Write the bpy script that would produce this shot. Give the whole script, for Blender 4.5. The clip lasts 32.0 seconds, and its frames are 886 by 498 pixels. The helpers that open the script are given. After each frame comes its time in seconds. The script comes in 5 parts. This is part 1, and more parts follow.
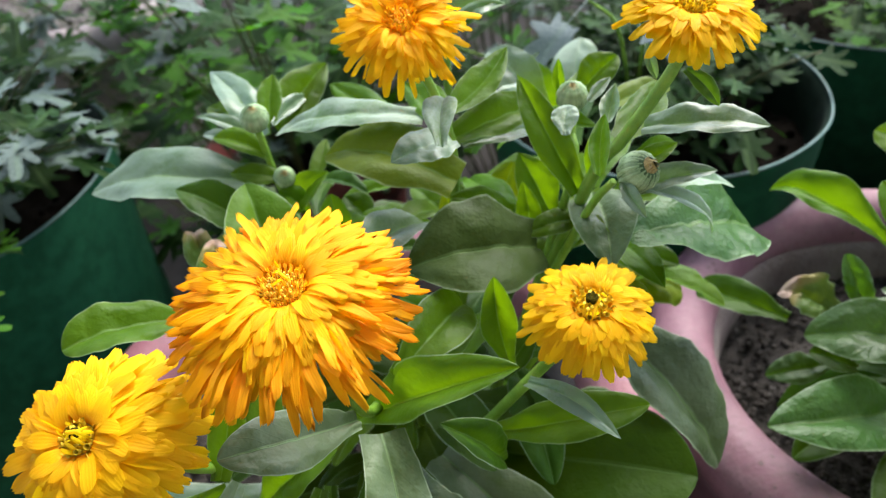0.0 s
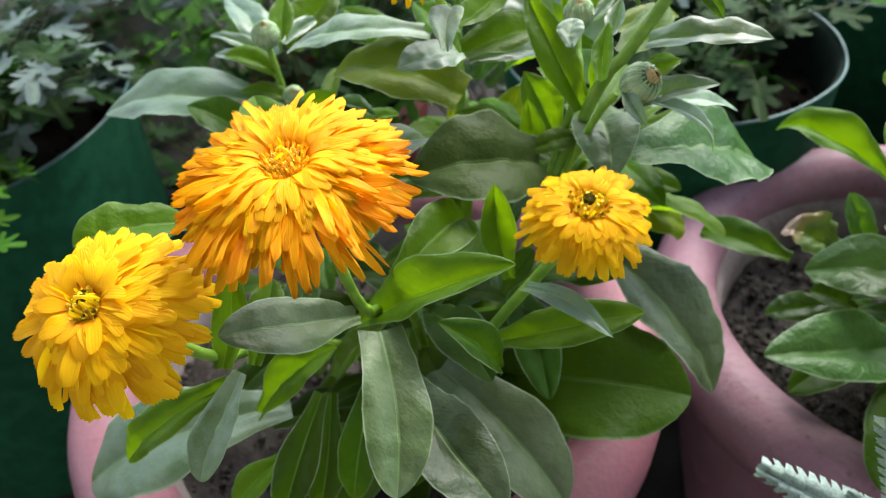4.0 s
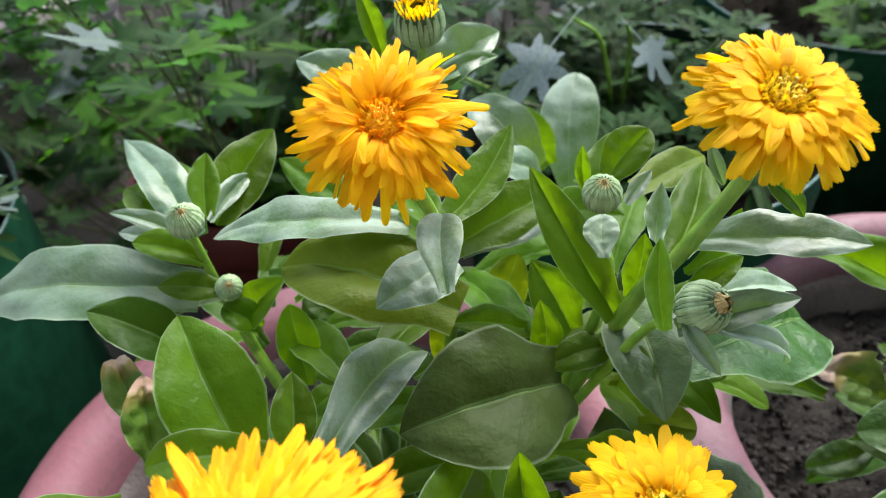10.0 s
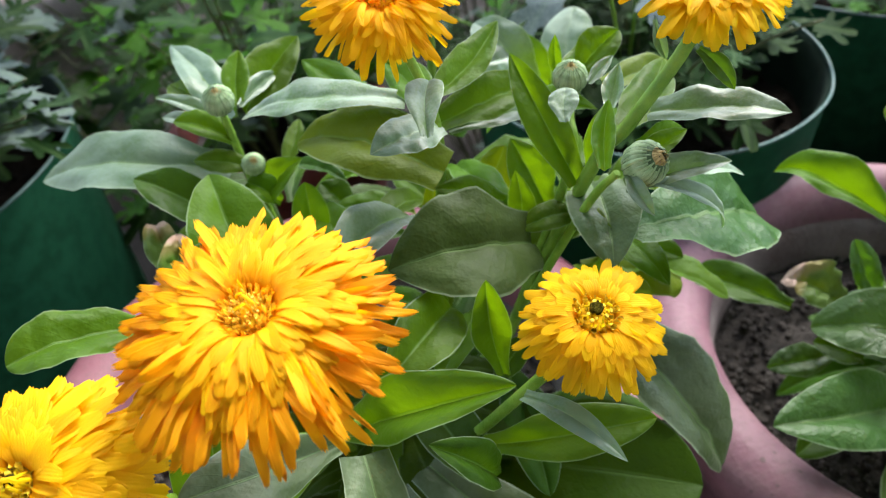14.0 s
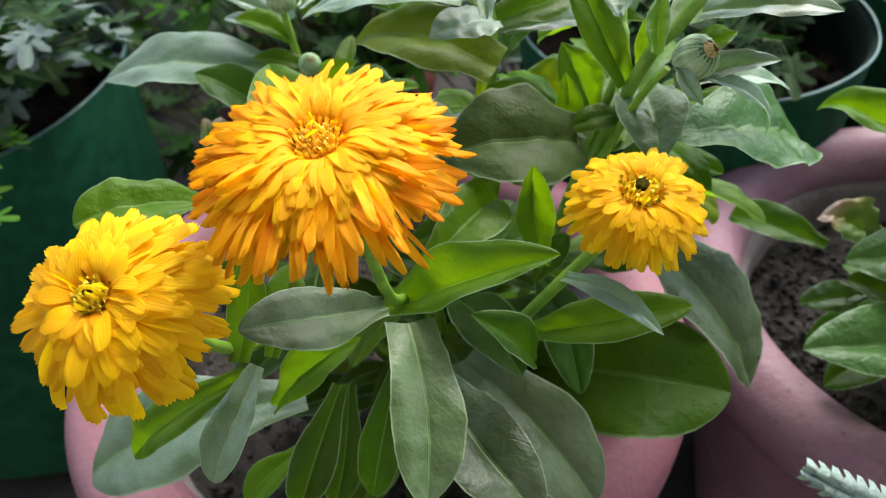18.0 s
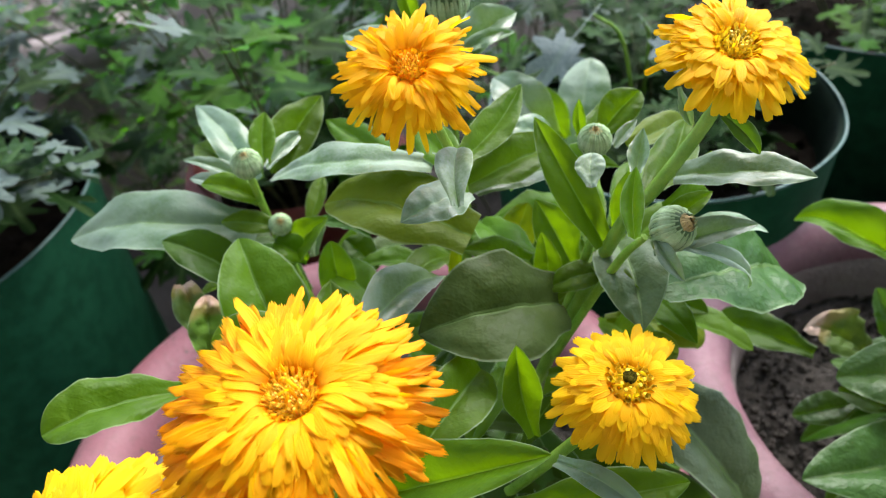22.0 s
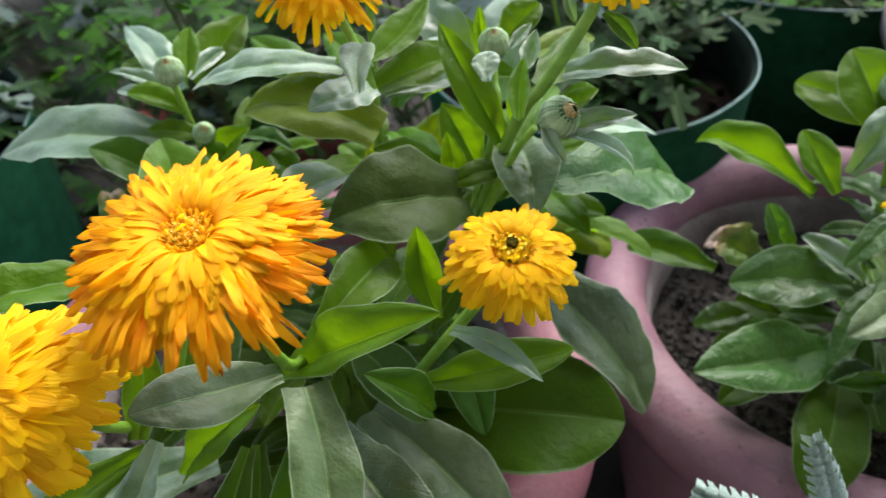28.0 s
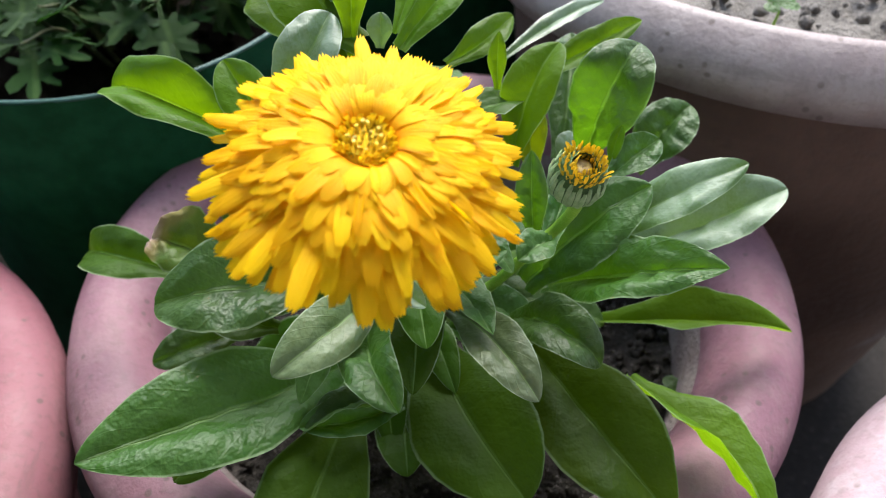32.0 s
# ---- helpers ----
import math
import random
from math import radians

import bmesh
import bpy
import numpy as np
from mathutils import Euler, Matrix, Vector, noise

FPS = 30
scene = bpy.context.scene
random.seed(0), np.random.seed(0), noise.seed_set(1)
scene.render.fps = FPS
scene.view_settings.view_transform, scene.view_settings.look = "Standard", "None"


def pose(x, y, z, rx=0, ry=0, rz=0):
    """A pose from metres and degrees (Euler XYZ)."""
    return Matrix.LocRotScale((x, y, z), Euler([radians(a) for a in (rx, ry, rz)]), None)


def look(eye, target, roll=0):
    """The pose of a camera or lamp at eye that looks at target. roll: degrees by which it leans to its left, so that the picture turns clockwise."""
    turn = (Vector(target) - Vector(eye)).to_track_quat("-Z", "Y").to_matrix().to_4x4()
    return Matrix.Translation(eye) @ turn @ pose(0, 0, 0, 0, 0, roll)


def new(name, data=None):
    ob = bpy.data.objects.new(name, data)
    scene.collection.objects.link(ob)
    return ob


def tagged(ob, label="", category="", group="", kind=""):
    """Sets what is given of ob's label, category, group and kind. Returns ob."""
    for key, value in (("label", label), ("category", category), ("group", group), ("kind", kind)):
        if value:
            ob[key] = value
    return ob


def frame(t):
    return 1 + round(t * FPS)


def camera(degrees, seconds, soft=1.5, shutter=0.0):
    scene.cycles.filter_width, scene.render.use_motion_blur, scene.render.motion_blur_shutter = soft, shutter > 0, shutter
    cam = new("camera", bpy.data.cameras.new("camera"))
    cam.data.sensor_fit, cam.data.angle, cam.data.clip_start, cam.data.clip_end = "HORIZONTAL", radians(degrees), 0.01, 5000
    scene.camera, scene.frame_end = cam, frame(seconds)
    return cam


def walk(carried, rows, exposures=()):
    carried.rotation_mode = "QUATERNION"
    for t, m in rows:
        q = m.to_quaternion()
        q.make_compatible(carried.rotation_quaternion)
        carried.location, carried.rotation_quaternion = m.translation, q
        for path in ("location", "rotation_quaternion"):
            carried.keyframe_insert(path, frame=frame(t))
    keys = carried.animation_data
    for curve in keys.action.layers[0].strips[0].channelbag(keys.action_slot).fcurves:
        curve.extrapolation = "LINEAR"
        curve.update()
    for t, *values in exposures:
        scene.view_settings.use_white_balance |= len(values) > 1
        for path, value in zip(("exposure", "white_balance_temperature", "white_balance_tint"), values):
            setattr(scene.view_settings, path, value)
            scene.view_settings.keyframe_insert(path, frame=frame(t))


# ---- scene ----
cam = camera(60.8, 32.0, 0.9, 0.25)
cam.data.dof.use_dof = True
cam.data.dof.focus_distance, cam.data.dof.aperture_fstop = 0.25, 13
PATH = [
    (0, (0.0685, 0.0575, 0.7064), (-0.1678, 1.5939, -0.5521), -6.05),
    (0.5, (0.0694, 0.0474, 0.7053), (-0.1948, 1.5718, -0.5621), -6.30),
    (1, (0.0701, 0.0411, 0.7028), (-0.2044, 1.5624, -0.5662), -6.14),
    (1.5, (0.0727, 0.0317, 0.6985), (-0.2143, 1.5462, -0.5758), -6.11),
    (2, (0.0774, 0.0273, 0.6944), (-0.2169, 1.5381, -0.5825), -6.15),
    (2.5, (0.0758, 0.0236, 0.6879), (-0.2113, 1.5368, -0.5880), -5.62),
    (3, (0.0769, 0.0247, 0.6887), (-0.2110, 1.5313, -0.5947), -5.45),
    (3.5, (0.0757, 0.0295, 0.6863), (-0.2036, 1.5332, -0.6024), -5.34),
    (5.5, (0.0630, 0.0478, 0.6786), (-0.1718, 1.5516, -0.6189), -4.99),
    (6, (0.0511, 0.0657, 0.6678), (-0.1443, 1.5676, -0.6385), -3.95),
    (6.5, (0.0387, 0.0743, 0.6630), (-0.1255, 1.5710, -0.6534), -3.06),
    (7, (0.0339, 0.0765, 0.6652), (-0.1270, 1.5670, -0.6586), -2.87),
    (7.5, (0.0292, 0.0828, 0.6680), (-0.1304, 1.5672, -0.6628), -2.89),
    (8, (0.0231, 0.0907, 0.6668), (-0.1203, 1.5579, -0.6848), -2.90),
    (8.5, (0.0228, 0.1105, 0.6749), (-0.1062, 1.5613, -0.6957), -3.40),
    (9, (0.0238, 0.1276, 0.6853), (-0.0881, 1.5900, -0.6745), -3.78),
    (9.5, (0.0340, 0.1509, 0.6972), (-0.0851, 1.6114, -0.6640), -5.22),
    (10, (0.0419, 0.1609, 0.7067), (-0.0500, 1.6448, -0.6311), -5.30),
    (10.5, (0.0440, 0.1661, 0.7080), (-0.0423, 1.6553, -0.6243), -5.86),
    (10.8, (0.0441, 0.1652, 0.7091), (-0.0432, 1.6453, -0.6332), -6.00),
    (11, (0.0481, 0.1682, 0.7084), (-0.0387, 1.6627, -0.6178), -6.34),
    (11.5, (0.0461, 0.1612, 0.7093), (-0.0519, 1.6629, -0.6081), -6.66),
    (12, (0.0490, 0.1501, 0.7081), (-0.0610, 1.6518, -0.6082), -6.41),
    (12.5, (0.0494, 0.1354, 0.7024), (-0.0755, 1.6272, -0.6238), -6.01),
    (13, (0.0574, 0.1194, 0.7023), (-0.0944, 1.5914, -0.6431), -6.01),
    (13.5, (0.0612, 0.1031, 0.7005), (-0.1110, 1.5807, -0.6364), -5.77),
    (15.5, (0.0643, 0.0691, 0.6915), (-0.1572, 1.5388, -0.6468), -5.10),
    (16, (0.0579, 0.0607, 0.6878), (-0.1841, 1.5228, -0.6552), -5.01),
    (16.5, (0.0531, 0.0518, 0.6790), (-0.2001, 1.5110, -0.6650), -4.66),
    (17, (0.0539, 0.0516, 0.6770), (-0.2008, 1.5049, -0.6732), -4.40),
    (17.5, (0.0536, 0.0513, 0.6740), (-0.1893, 1.5139, -0.6683), -4.01),
    (18, (0.0546, 0.0523, 0.6738), (-0.1918, 1.5094, -0.6738), -4.05),
    (18.5, (0.0619, 0.0476, 0.6767), (-0.1841, 1.5091, -0.6663), -4.23),
    (19, (0.0661, 0.0488, 0.6792), (-0.1743, 1.5168, -0.6577), -4.37),
    (19.5, (0.0650, 0.0598, 0.6883), (-0.1592, 1.5422, -0.6353), -5.15),
    (20, (0.0655, 0.0775, 0.7057), (-0.1525, 1.5810, -0.5951), -5.93),
    (20.5, (0.0559, 0.0910, 0.7103), (-0.1389, 1.6171, -0.5677), -5.95),
    (21, (0.0510, 0.0951, 0.7113), (-0.1381, 1.6292, -0.5579), -5.79),
    (21.5, (0.0491, 0.0932, 0.7126), (-0.1470, 1.6262, -0.5568), -6.22),
    (22, (0.0542, 0.0983, 0.7127), (-0.1474, 1.6173, -0.5725), -6.50),
    (22.5, (0.0520, 0.0861, 0.7111), (-0.1510, 1.6106, -0.5674), -6.49),
    (23, (0.0598, 0.0838, 0.7086), (-0.1329, 1.6030, -0.5779), -6.27),
    (23.5, (0.0509, 0.0709, 0.6996), (-0.1167, 1.5919, -0.5882), -5.57),
    (24, (0.0501, 0.0500, 0.6916), (-0.0836, 1.5630, -0.6096), -4.27),
    (24.5, (0.0641, 0.0380, 0.6915), (-0.0504, 1.5445, -0.6190), -3.61),
    (25, (0.0704, 0.0343, 0.6944), (-0.0488, 1.5342, -0.6232), -3.86),
    (25.2, (0.0704, 0.0372, 0.6941), (-0.0521, 1.5338, -0.6270), -4.28),
    (25.5, (0.0676, 0.0365, 0.6964), (-0.0650, 1.5316, -0.6254), -4.63),
    (27.5, (0.0583, 0.0462, 0.6933), (-0.0597, 1.5479, -0.6224), -3.94),
    (28, (0.0795, 0.0544, 0.6946), (-0.0266, 1.5552, -0.6231), -4.30),
    (28.5, (0.1172, 0.0610, 0.6887), (0.0883, 1.5647, -0.6297), -3.24),
    (29, (0.1622, 0.0719, 0.6746), (0.2015, 1.5543, -0.6674), -2.58),
    (29.5, (0.1900, 0.0767, 0.6707), (0.2538, 1.5533, -0.6767), -3.17),
    (30, (0.2118, 0.0883, 0.6556), (0.3086, 1.5632, -0.6919), -3.20),
    (30.5, (0.2411, 0.1164, 0.6331), (0.3935, 1.5472, -0.7560), -3.10),
    (31, (0.2646, 0.1428, 0.6143), (0.4865, 1.5330, -0.8063), -2.47),
    (31.5, (0.2807, 0.1578, 0.6024), (0.5484, 1.5383, -0.8198), -2.09),
    (32, (0.2915, 0.1645, 0.5988), (0.5824, 1.5405, -0.8232), -2.05),
]

EXPOSURES = [(0.0, 2.14), (6.0, 2.04), (8.0, 1.94), (10.0, 2.06), (13.0, 2.17), (16.0, 2.04), (18.0, 2.04), (20.0, 2.09), (23.0, 2.14), (25.0, 1.99), (28.0, 1.99), (29.0, 2.29), (31.0, 2.24), (32.0, 2.14)]
SKY, SUN = 0.15, 2.25
PALE_AT = (0.650, 0.613, 0.38, 0.2295)
walk(cam, [(t, look(eye, target, roll)) for t, eye, target, roll in PATH], EXPOSURES)

# ---- light: overcast daylight from high behind the pots ----
world = bpy.data.worlds.new("sky")
scene.world = world
world.use_nodes = True
wn = world.node_tree.nodes
sky = wn.new("ShaderNodeTexSky")
sky.sky_type = "NISHITA"
sky.sun_disc = False
sky.sun_elevation = radians(50)
sky.sun_rotation = radians(23)
grey = wn.new("ShaderNodeHueSaturation")  # thin cloud takes most of the blue away
grey.inputs["Saturation"].default_value = 0.75
world.node_tree.links.new(sky.outputs[0], grey.inputs["Color"])
world.node_tree.links.new(grey.outputs[0], wn["Background"].inputs[0])
wn["Background"].inputs[1].default_value = SKY
sun = new("sun", bpy.data.lights.new("sun", "SUN"))
sun.data.energy, sun.data.angle, sun.data.color = SUN, radians(42), (1.0, 0.965, 0.91)
sun.matrix_world = look((0.8, 1.9, 2.5), (0, 0, 0))


# ---- materials ----
def node_material(name):
    m = bpy.data.materials.new(name)
    m.use_nodes = True
    nt = m.node_tree
    return m, nt, nt.nodes["Principled BSDF"]


class Nodes:
    """Short hand for building node trees."""

    def __init__(self, nt):
        self.nt = nt

    def put(self, kind, **values):
        n = self.nt.nodes.new(kind)
        for key, value in values.items():
            if key in ("operation", "blend_type", "data_type", "noise_dimensions", "feature", "wave_type", "interpolation_type"):
                if key == "operation":
                    n.operation = value
                elif key == "blend_type":
                    n.blend_type = value
                elif key == "data_type":
                    n.data_type = value
                elif key == "feature":
                    n.feature = value
                elif key == "interpolation_type":
                    n.interpolation_type = value
        return n

    def link(self, a, b):
        self.nt.links.new(a, b)

    def math(self, op, a, b=None, c=None):
        n = self.put("ShaderNodeMath", operation=op)
        for i, v in enumerate((a, b, c)):
            if v is None:
                continue
            if isinstance(v, (int, float)):
                n.inputs[i].default_value = v
            else:
                self.link(v, n.inputs[i])
        return n.outputs[0]

    def ramp(self, v, lo, hi, to0=0.0, to1=1.0):
        n = self.put("ShaderNodeMapRange", interpolation_type="SMOOTHSTEP")
        self.link(v, n.inputs[0])
        for i, x in zip((1, 2, 3, 4), (lo, hi, to0, to1)):
            n.inputs[i].default_value = x
        return n.outputs[0]

    def mix(self, f, a, b, blend="MIX"):
        n = self.put("ShaderNodeMix", data_type="RGBA", blend_type=blend)
        for sock, v in ((n.inputs[0], f), (n.inputs[6], a), (n.inputs[7], b)):
            if isinstance(v, (int, float)):
                sock.default_value = v
            elif isinstance(v, tuple):
                sock.default_value = (*v, 1)
            else:
                self.link(v, sock)
        return n.outputs[2]

    def noise(self, vec, scale, detail=3.0, rough=0.55):
        n = self.put("ShaderNodeTexNoise")
        n.inputs["Scale"].default_value, n.inputs["Detail"].default_value, n.inputs["Roughness"].default_value = scale, detail, rough
        self.link(vec, n.inputs["Vector"])
        return n.outputs[0]

    def voronoi(self, vec, scale, feature="F1"):
        n = self.put("ShaderNodeTexVoronoi", feature=feature)
        n.inputs["Scale"].default_value = scale
        self.link(vec, n.inputs["Vector"])
        return n.outputs[0]

    def stretch(self, vec, scale):
        n = self.put("ShaderNodeMapping")
        n.inputs["Scale"].default_value = scale
        self.link(vec, n.inputs["Vector"])
        return n.outputs[0]

    def bump(self, height, strength, distance):
        n = self.put("ShaderNodeBump")
        n.inputs["Strength"].default_value, n.inputs["Distance"].default_value = strength, distance
        self.link(height, n.inputs["Height"])
        return n.outputs[0]


def leaf_material(name, base, pale, glow, through_light, tip_brown=False, rib_tone=0.6, gloss=0.38, bloom=0.35, shine=0.42, velvet=0.06, wax=0.0, relief=0.4, rim=0.32):
    """A downy calendula leaf: midrib, side veins, hairy pale margin, blistered blade that lets light through."""
    m, nt, bsdf = node_material(name)
    k = Nodes(nt)
    uv = k.put("ShaderNodeTexCoord")
    sep = k.put("ShaderNodeSeparateXYZ")
    k.link(uv.outputs["UV"], sep.inputs[0])
    u, v = sep.outputs[0], sep.outputs[1]
    info = k.put("ShaderNodeObjectInfo")
    off = k.math("ABSOLUTE", k.math("SUBTRACT", u, 0.5))
    rib = k.ramp(off, 0.008, 0.03, 1, 0)
    edge = k.ramp(off, 0.470, 0.490, 0, 1)
    slant = k.math("FRACT", k.math("ADD", k.math("MULTIPLY", k.math("SUBTRACT", v, k.math("MULTIPLY", off, 0.55)), 9), info.outputs["Random"]))
    vein = k.ramp(k.math("ABSOLUTE", k.math("SUBTRACT", slant, 0.5)), 0.0, 0.09, 1, 0)
    broad = k.noise(uv.outputs["Object"], 45)
    fine = k.noise(uv.outputs["Object"], 900, 2)
    blister = k.noise(uv.outputs["Object"], 190, 2.2)
    shade = k.ramp(broad, 0.3, 0.7)
    col = k.mix(k.math("MULTIPLY", shade, 0.55), base, pale)
    tone = k.math("MULTIPLY", k.math("SUBTRACT", info.outputs["Random"], 0.5), 0.5)
    hue = k.put("ShaderNodeHueSaturation")
    k.link(k.math("ADD", 1.0, tone), hue.inputs["Value"])
    k.link(k.math("ADD", 0.5, k.math("MULTIPLY", tone, 0.05)), hue.inputs["Hue"])
    k.link(col, hue.inputs["Color"])
    col = k.mix(k.math("MULTIPLY", vein, 0.14), hue.outputs[0], pale)
    col = k.mix(k.math("MULTIPLY", rib, rib_tone), col, (0.16, 0.27, 0.08))
    # bluish white for down, and for the sky's sheen painted on pale leaves
    down_sheen = k.math("MULTIPLY", k.ramp(k.math("ADD", k.math("MULTIPLY", broad, 0.75), k.math("MULTIPLY", fine, 0.25)), 0.30, 0.62), bloom * 0.6)
    col = k.mix(down_sheen, col, (0.37, 0.435, 0.43))
    specks = k.ramp(k.noise(uv.outputs["Object"], 420, 1), 0.76, 0.80, 0, 0.6)
    col = k.mix(specks, col, (0.05, 0.045, 0.03))
    col = k.mix(k.math("MULTIPLY", edge, rim), col, (0.42, 0.53, 0.33))
    if tip_brown:
        wobble = k.math("ADD", v, k.math("MULTIPLY", k.math("SUBTRACT", broad, 0.5), 0.35))
        col = k.mix(k.ramp(wobble, 0.60, 0.72), col, (0.19, 0.16, 0.05))
        col = k.mix(k.ramp(wobble, 0.74, 0.82), col, k.mix(shade, (0.22, 0.13, 0.08), (0.42, 0.30, 0.24)))
    k.link(col, bsdf.inputs["Base Color"])
    k.link(k.ramp(broad, 0.3, 0.7, gloss, gloss + 0.12), bsdf.inputs["Roughness"])
    bsdf.inputs["Specular IOR Level"].default_value = shine
    bsdf.inputs["Sheen Weight"].default_value = velvet
    bsdf.inputs["Coat Weight"].default_value = wax
    bsdf.inputs["Coat Roughness"].default_value = 0.42
    bsdf.inputs["Sheen Roughness"].default_value = 0.4
    height = k.math("ADD", k.math("MULTIPLY", blister, 1.0), k.math("SUBTRACT", k.math("MULTIPLY", fine, 0.07), k.math("ADD", k.math("MULTIPLY", rib, 0.35), k.math("MULTIPLY", vein, 0.04))))
    normal = k.bump(height, relief, 0.0022)
    k.link(normal, bsdf.inputs["Normal"])
    k.link(normal, bsdf.inputs["Coat Normal"])
    tr = k.put("ShaderNodeBsdfTranslucent")
    k.link(k.mix(0.75, col, glow), tr.inputs["Color"])
    k.link(normal, tr.inputs["Normal"])
    mixer = k.put("ShaderNodeMixShader")
    mixer.inputs[0].default_value = through_light
    k.link(bsdf.outputs[0], mixer.inputs[1])
    k.link(tr.outputs[0], mixer.inputs[2])
    k.link(mixer.outputs[0], nt.nodes["Material Output"].inputs[0])
    return m


def petal_material(name, root, tip, glow):
    m, nt, bsdf = node_material(name)
    k = Nodes(nt)
    uv = k.put("ShaderNodeTexCoord")
    sep = k.put("ShaderNodeSeparateXYZ")
    k.link(uv.outputs["UV"], sep.inputs[0])
    info = k.put("ShaderNodeObjectInfo")
    lines = k.put("ShaderNodeMath", operation="SINE")
    k.link(k.math("MULTIPLY", sep.outputs[0], 30.0), lines.inputs[0])
    mottle = k.noise(uv.outputs["Object"], 160)
    col = k.mix(k.ramp(k.math("ADD", sep.outputs[1], k.math("MULTIPLY", mottle, 0.3)), 0.1, 0.75), root, tip)
    hue = k.put("ShaderNodeHueSaturation")
    k.link(k.math("ADD", 0.86, k.math("MULTIPLY", info.outputs["Random"], 0.20)), hue.inputs["Value"])
    k.link(k.math("ADD", 0.49, k.math("MULTIPLY", info.outputs["Random"], 0.02)), hue.inputs["Hue"])
    k.link(col, hue.inputs["Color"])
    col = k.mix(k.ramp(lines.outputs[0], 0.3, 1.0, 0.0, 0.03), hue.outputs[0], root)
    k.link(col, bsdf.inputs["Base Color"])
    bsdf.inputs["Roughness"].default_value = 0.55
    bsdf.inputs["Specular IOR Level"].default_value = 0.2
    normal = k.bump(k.math("ADD", k.math("MULTIPLY", lines.outputs[0], 0.4), mottle), 0.25, 0.0005)
    k.link(normal, bsdf.inputs["Normal"])
    tr = k.put("ShaderNodeBsdfTranslucent")
    k.link(k.mix(0.6, col, glow), tr.inputs["Color"])
    mixer = k.put("ShaderNodeMixShader")
    mixer.inputs[0].default_value = 0.58
    k.link(bsdf.outputs[0], mixer.inputs[1])
    k.link(tr.outputs[0], mixer.inputs[2])
    k.link(mixer.outputs[0], nt.nodes["Material Output"].inputs[0])
    return m


def floret_material(name, inner, outer, r0, r1):
    """Waxy tubular florets, younger and greener towards the centre of the disc."""
    m, nt, bsdf = node_material(name)
    k = Nodes(nt)
    tc = k.put("ShaderNodeTexCoord")
    geo = k.put("ShaderNodeNewGeometry")
    dist = k.put("ShaderNodeVectorMath", operation="LENGTH")
    k.link(tc.outputs["Object"], dist.inputs[0])
    island = geo.outputs["Random Per Island"]
    reach = k.math("ADD", dist.outputs["Value"], k.math("MULTIPLY", k.math("SUBTRACT", island, 0.5), 0.3 * (r1 - r0)))
    hue = k.put("ShaderNodeHueSaturation")
    k.link(k.math("ADD", 0.8, k.math("MULTIPLY", island, 0.35)), hue.inputs["Value"])
    k.link(k.mix(k.ramp(reach, r0, r1), inner, outer), hue.inputs["Color"])
    k.link(hue.outputs[0], bsdf.inputs["Base Color"])
    bsdf.inputs["Roughness"].default_value = 0.45
    tr = k.put("ShaderNodeBsdfTranslucent")
    k.link(hue.outputs[0], tr.inputs["Color"])
    mixer = k.put("ShaderNodeMixShader")
    mixer.inputs[0].default_value = 0.3
    k.link(bsdf.outputs[0], mixer.inputs[1])
    k.link(tr.outputs[0], mixer.inputs[2])
    k.link(mixer.outputs[0], nt.nodes["Material Output"].inputs[0])
    return m


def plain_material(name, a, b, scale, rough=0.6, relief=0.3, depth=0.002, spec=0.4, second=None, fine_scale=None):
    """Two tones mixed by noise at two scales, with relief."""
    m, nt, bsdf = node_material(name)
    k = Nodes(nt)
    tc = k.put("ShaderNodeTexCoord")
    info = k.put("ShaderNodeObjectInfo")
    big = k.noise(tc.outputs["Object"], scale, 4)
    small = k.noise(tc.outputs["Object"], fine_scale or scale * 14, 3)
    col = k.mix(k.ramp(k.math("ADD", k.math("MULTIPLY", big, 0.7), k.math("MULTIPLY", small, 0.3)), 0.35, 0.65), a, b)
    if second:
        col = k.mix(k.ramp(small, 0.62, 0.72, 0, 0.8), col, second)
    hue = k.put("ShaderNodeHueSaturation")
    k.link(k.math("ADD", 0.85, k.math("MULTIPLY", info.outputs["Random"], 0.3)), hue.inputs["Value"])
    k.link(col, hue.inputs["Color"])
    k.link(hue.outputs[0], bsdf.inputs["Base Color"])
    k.link(k.ramp(small, 0.2, 0.8, rough - 0.12, rough + 0.12), bsdf.inputs["Roughness"])
    bsdf.inputs["Specular IOR Level"].default_value = spec
    k.link(k.bump(k.math("ADD", big, small), relief, depth), bsdf.inputs["Normal"])
    return m


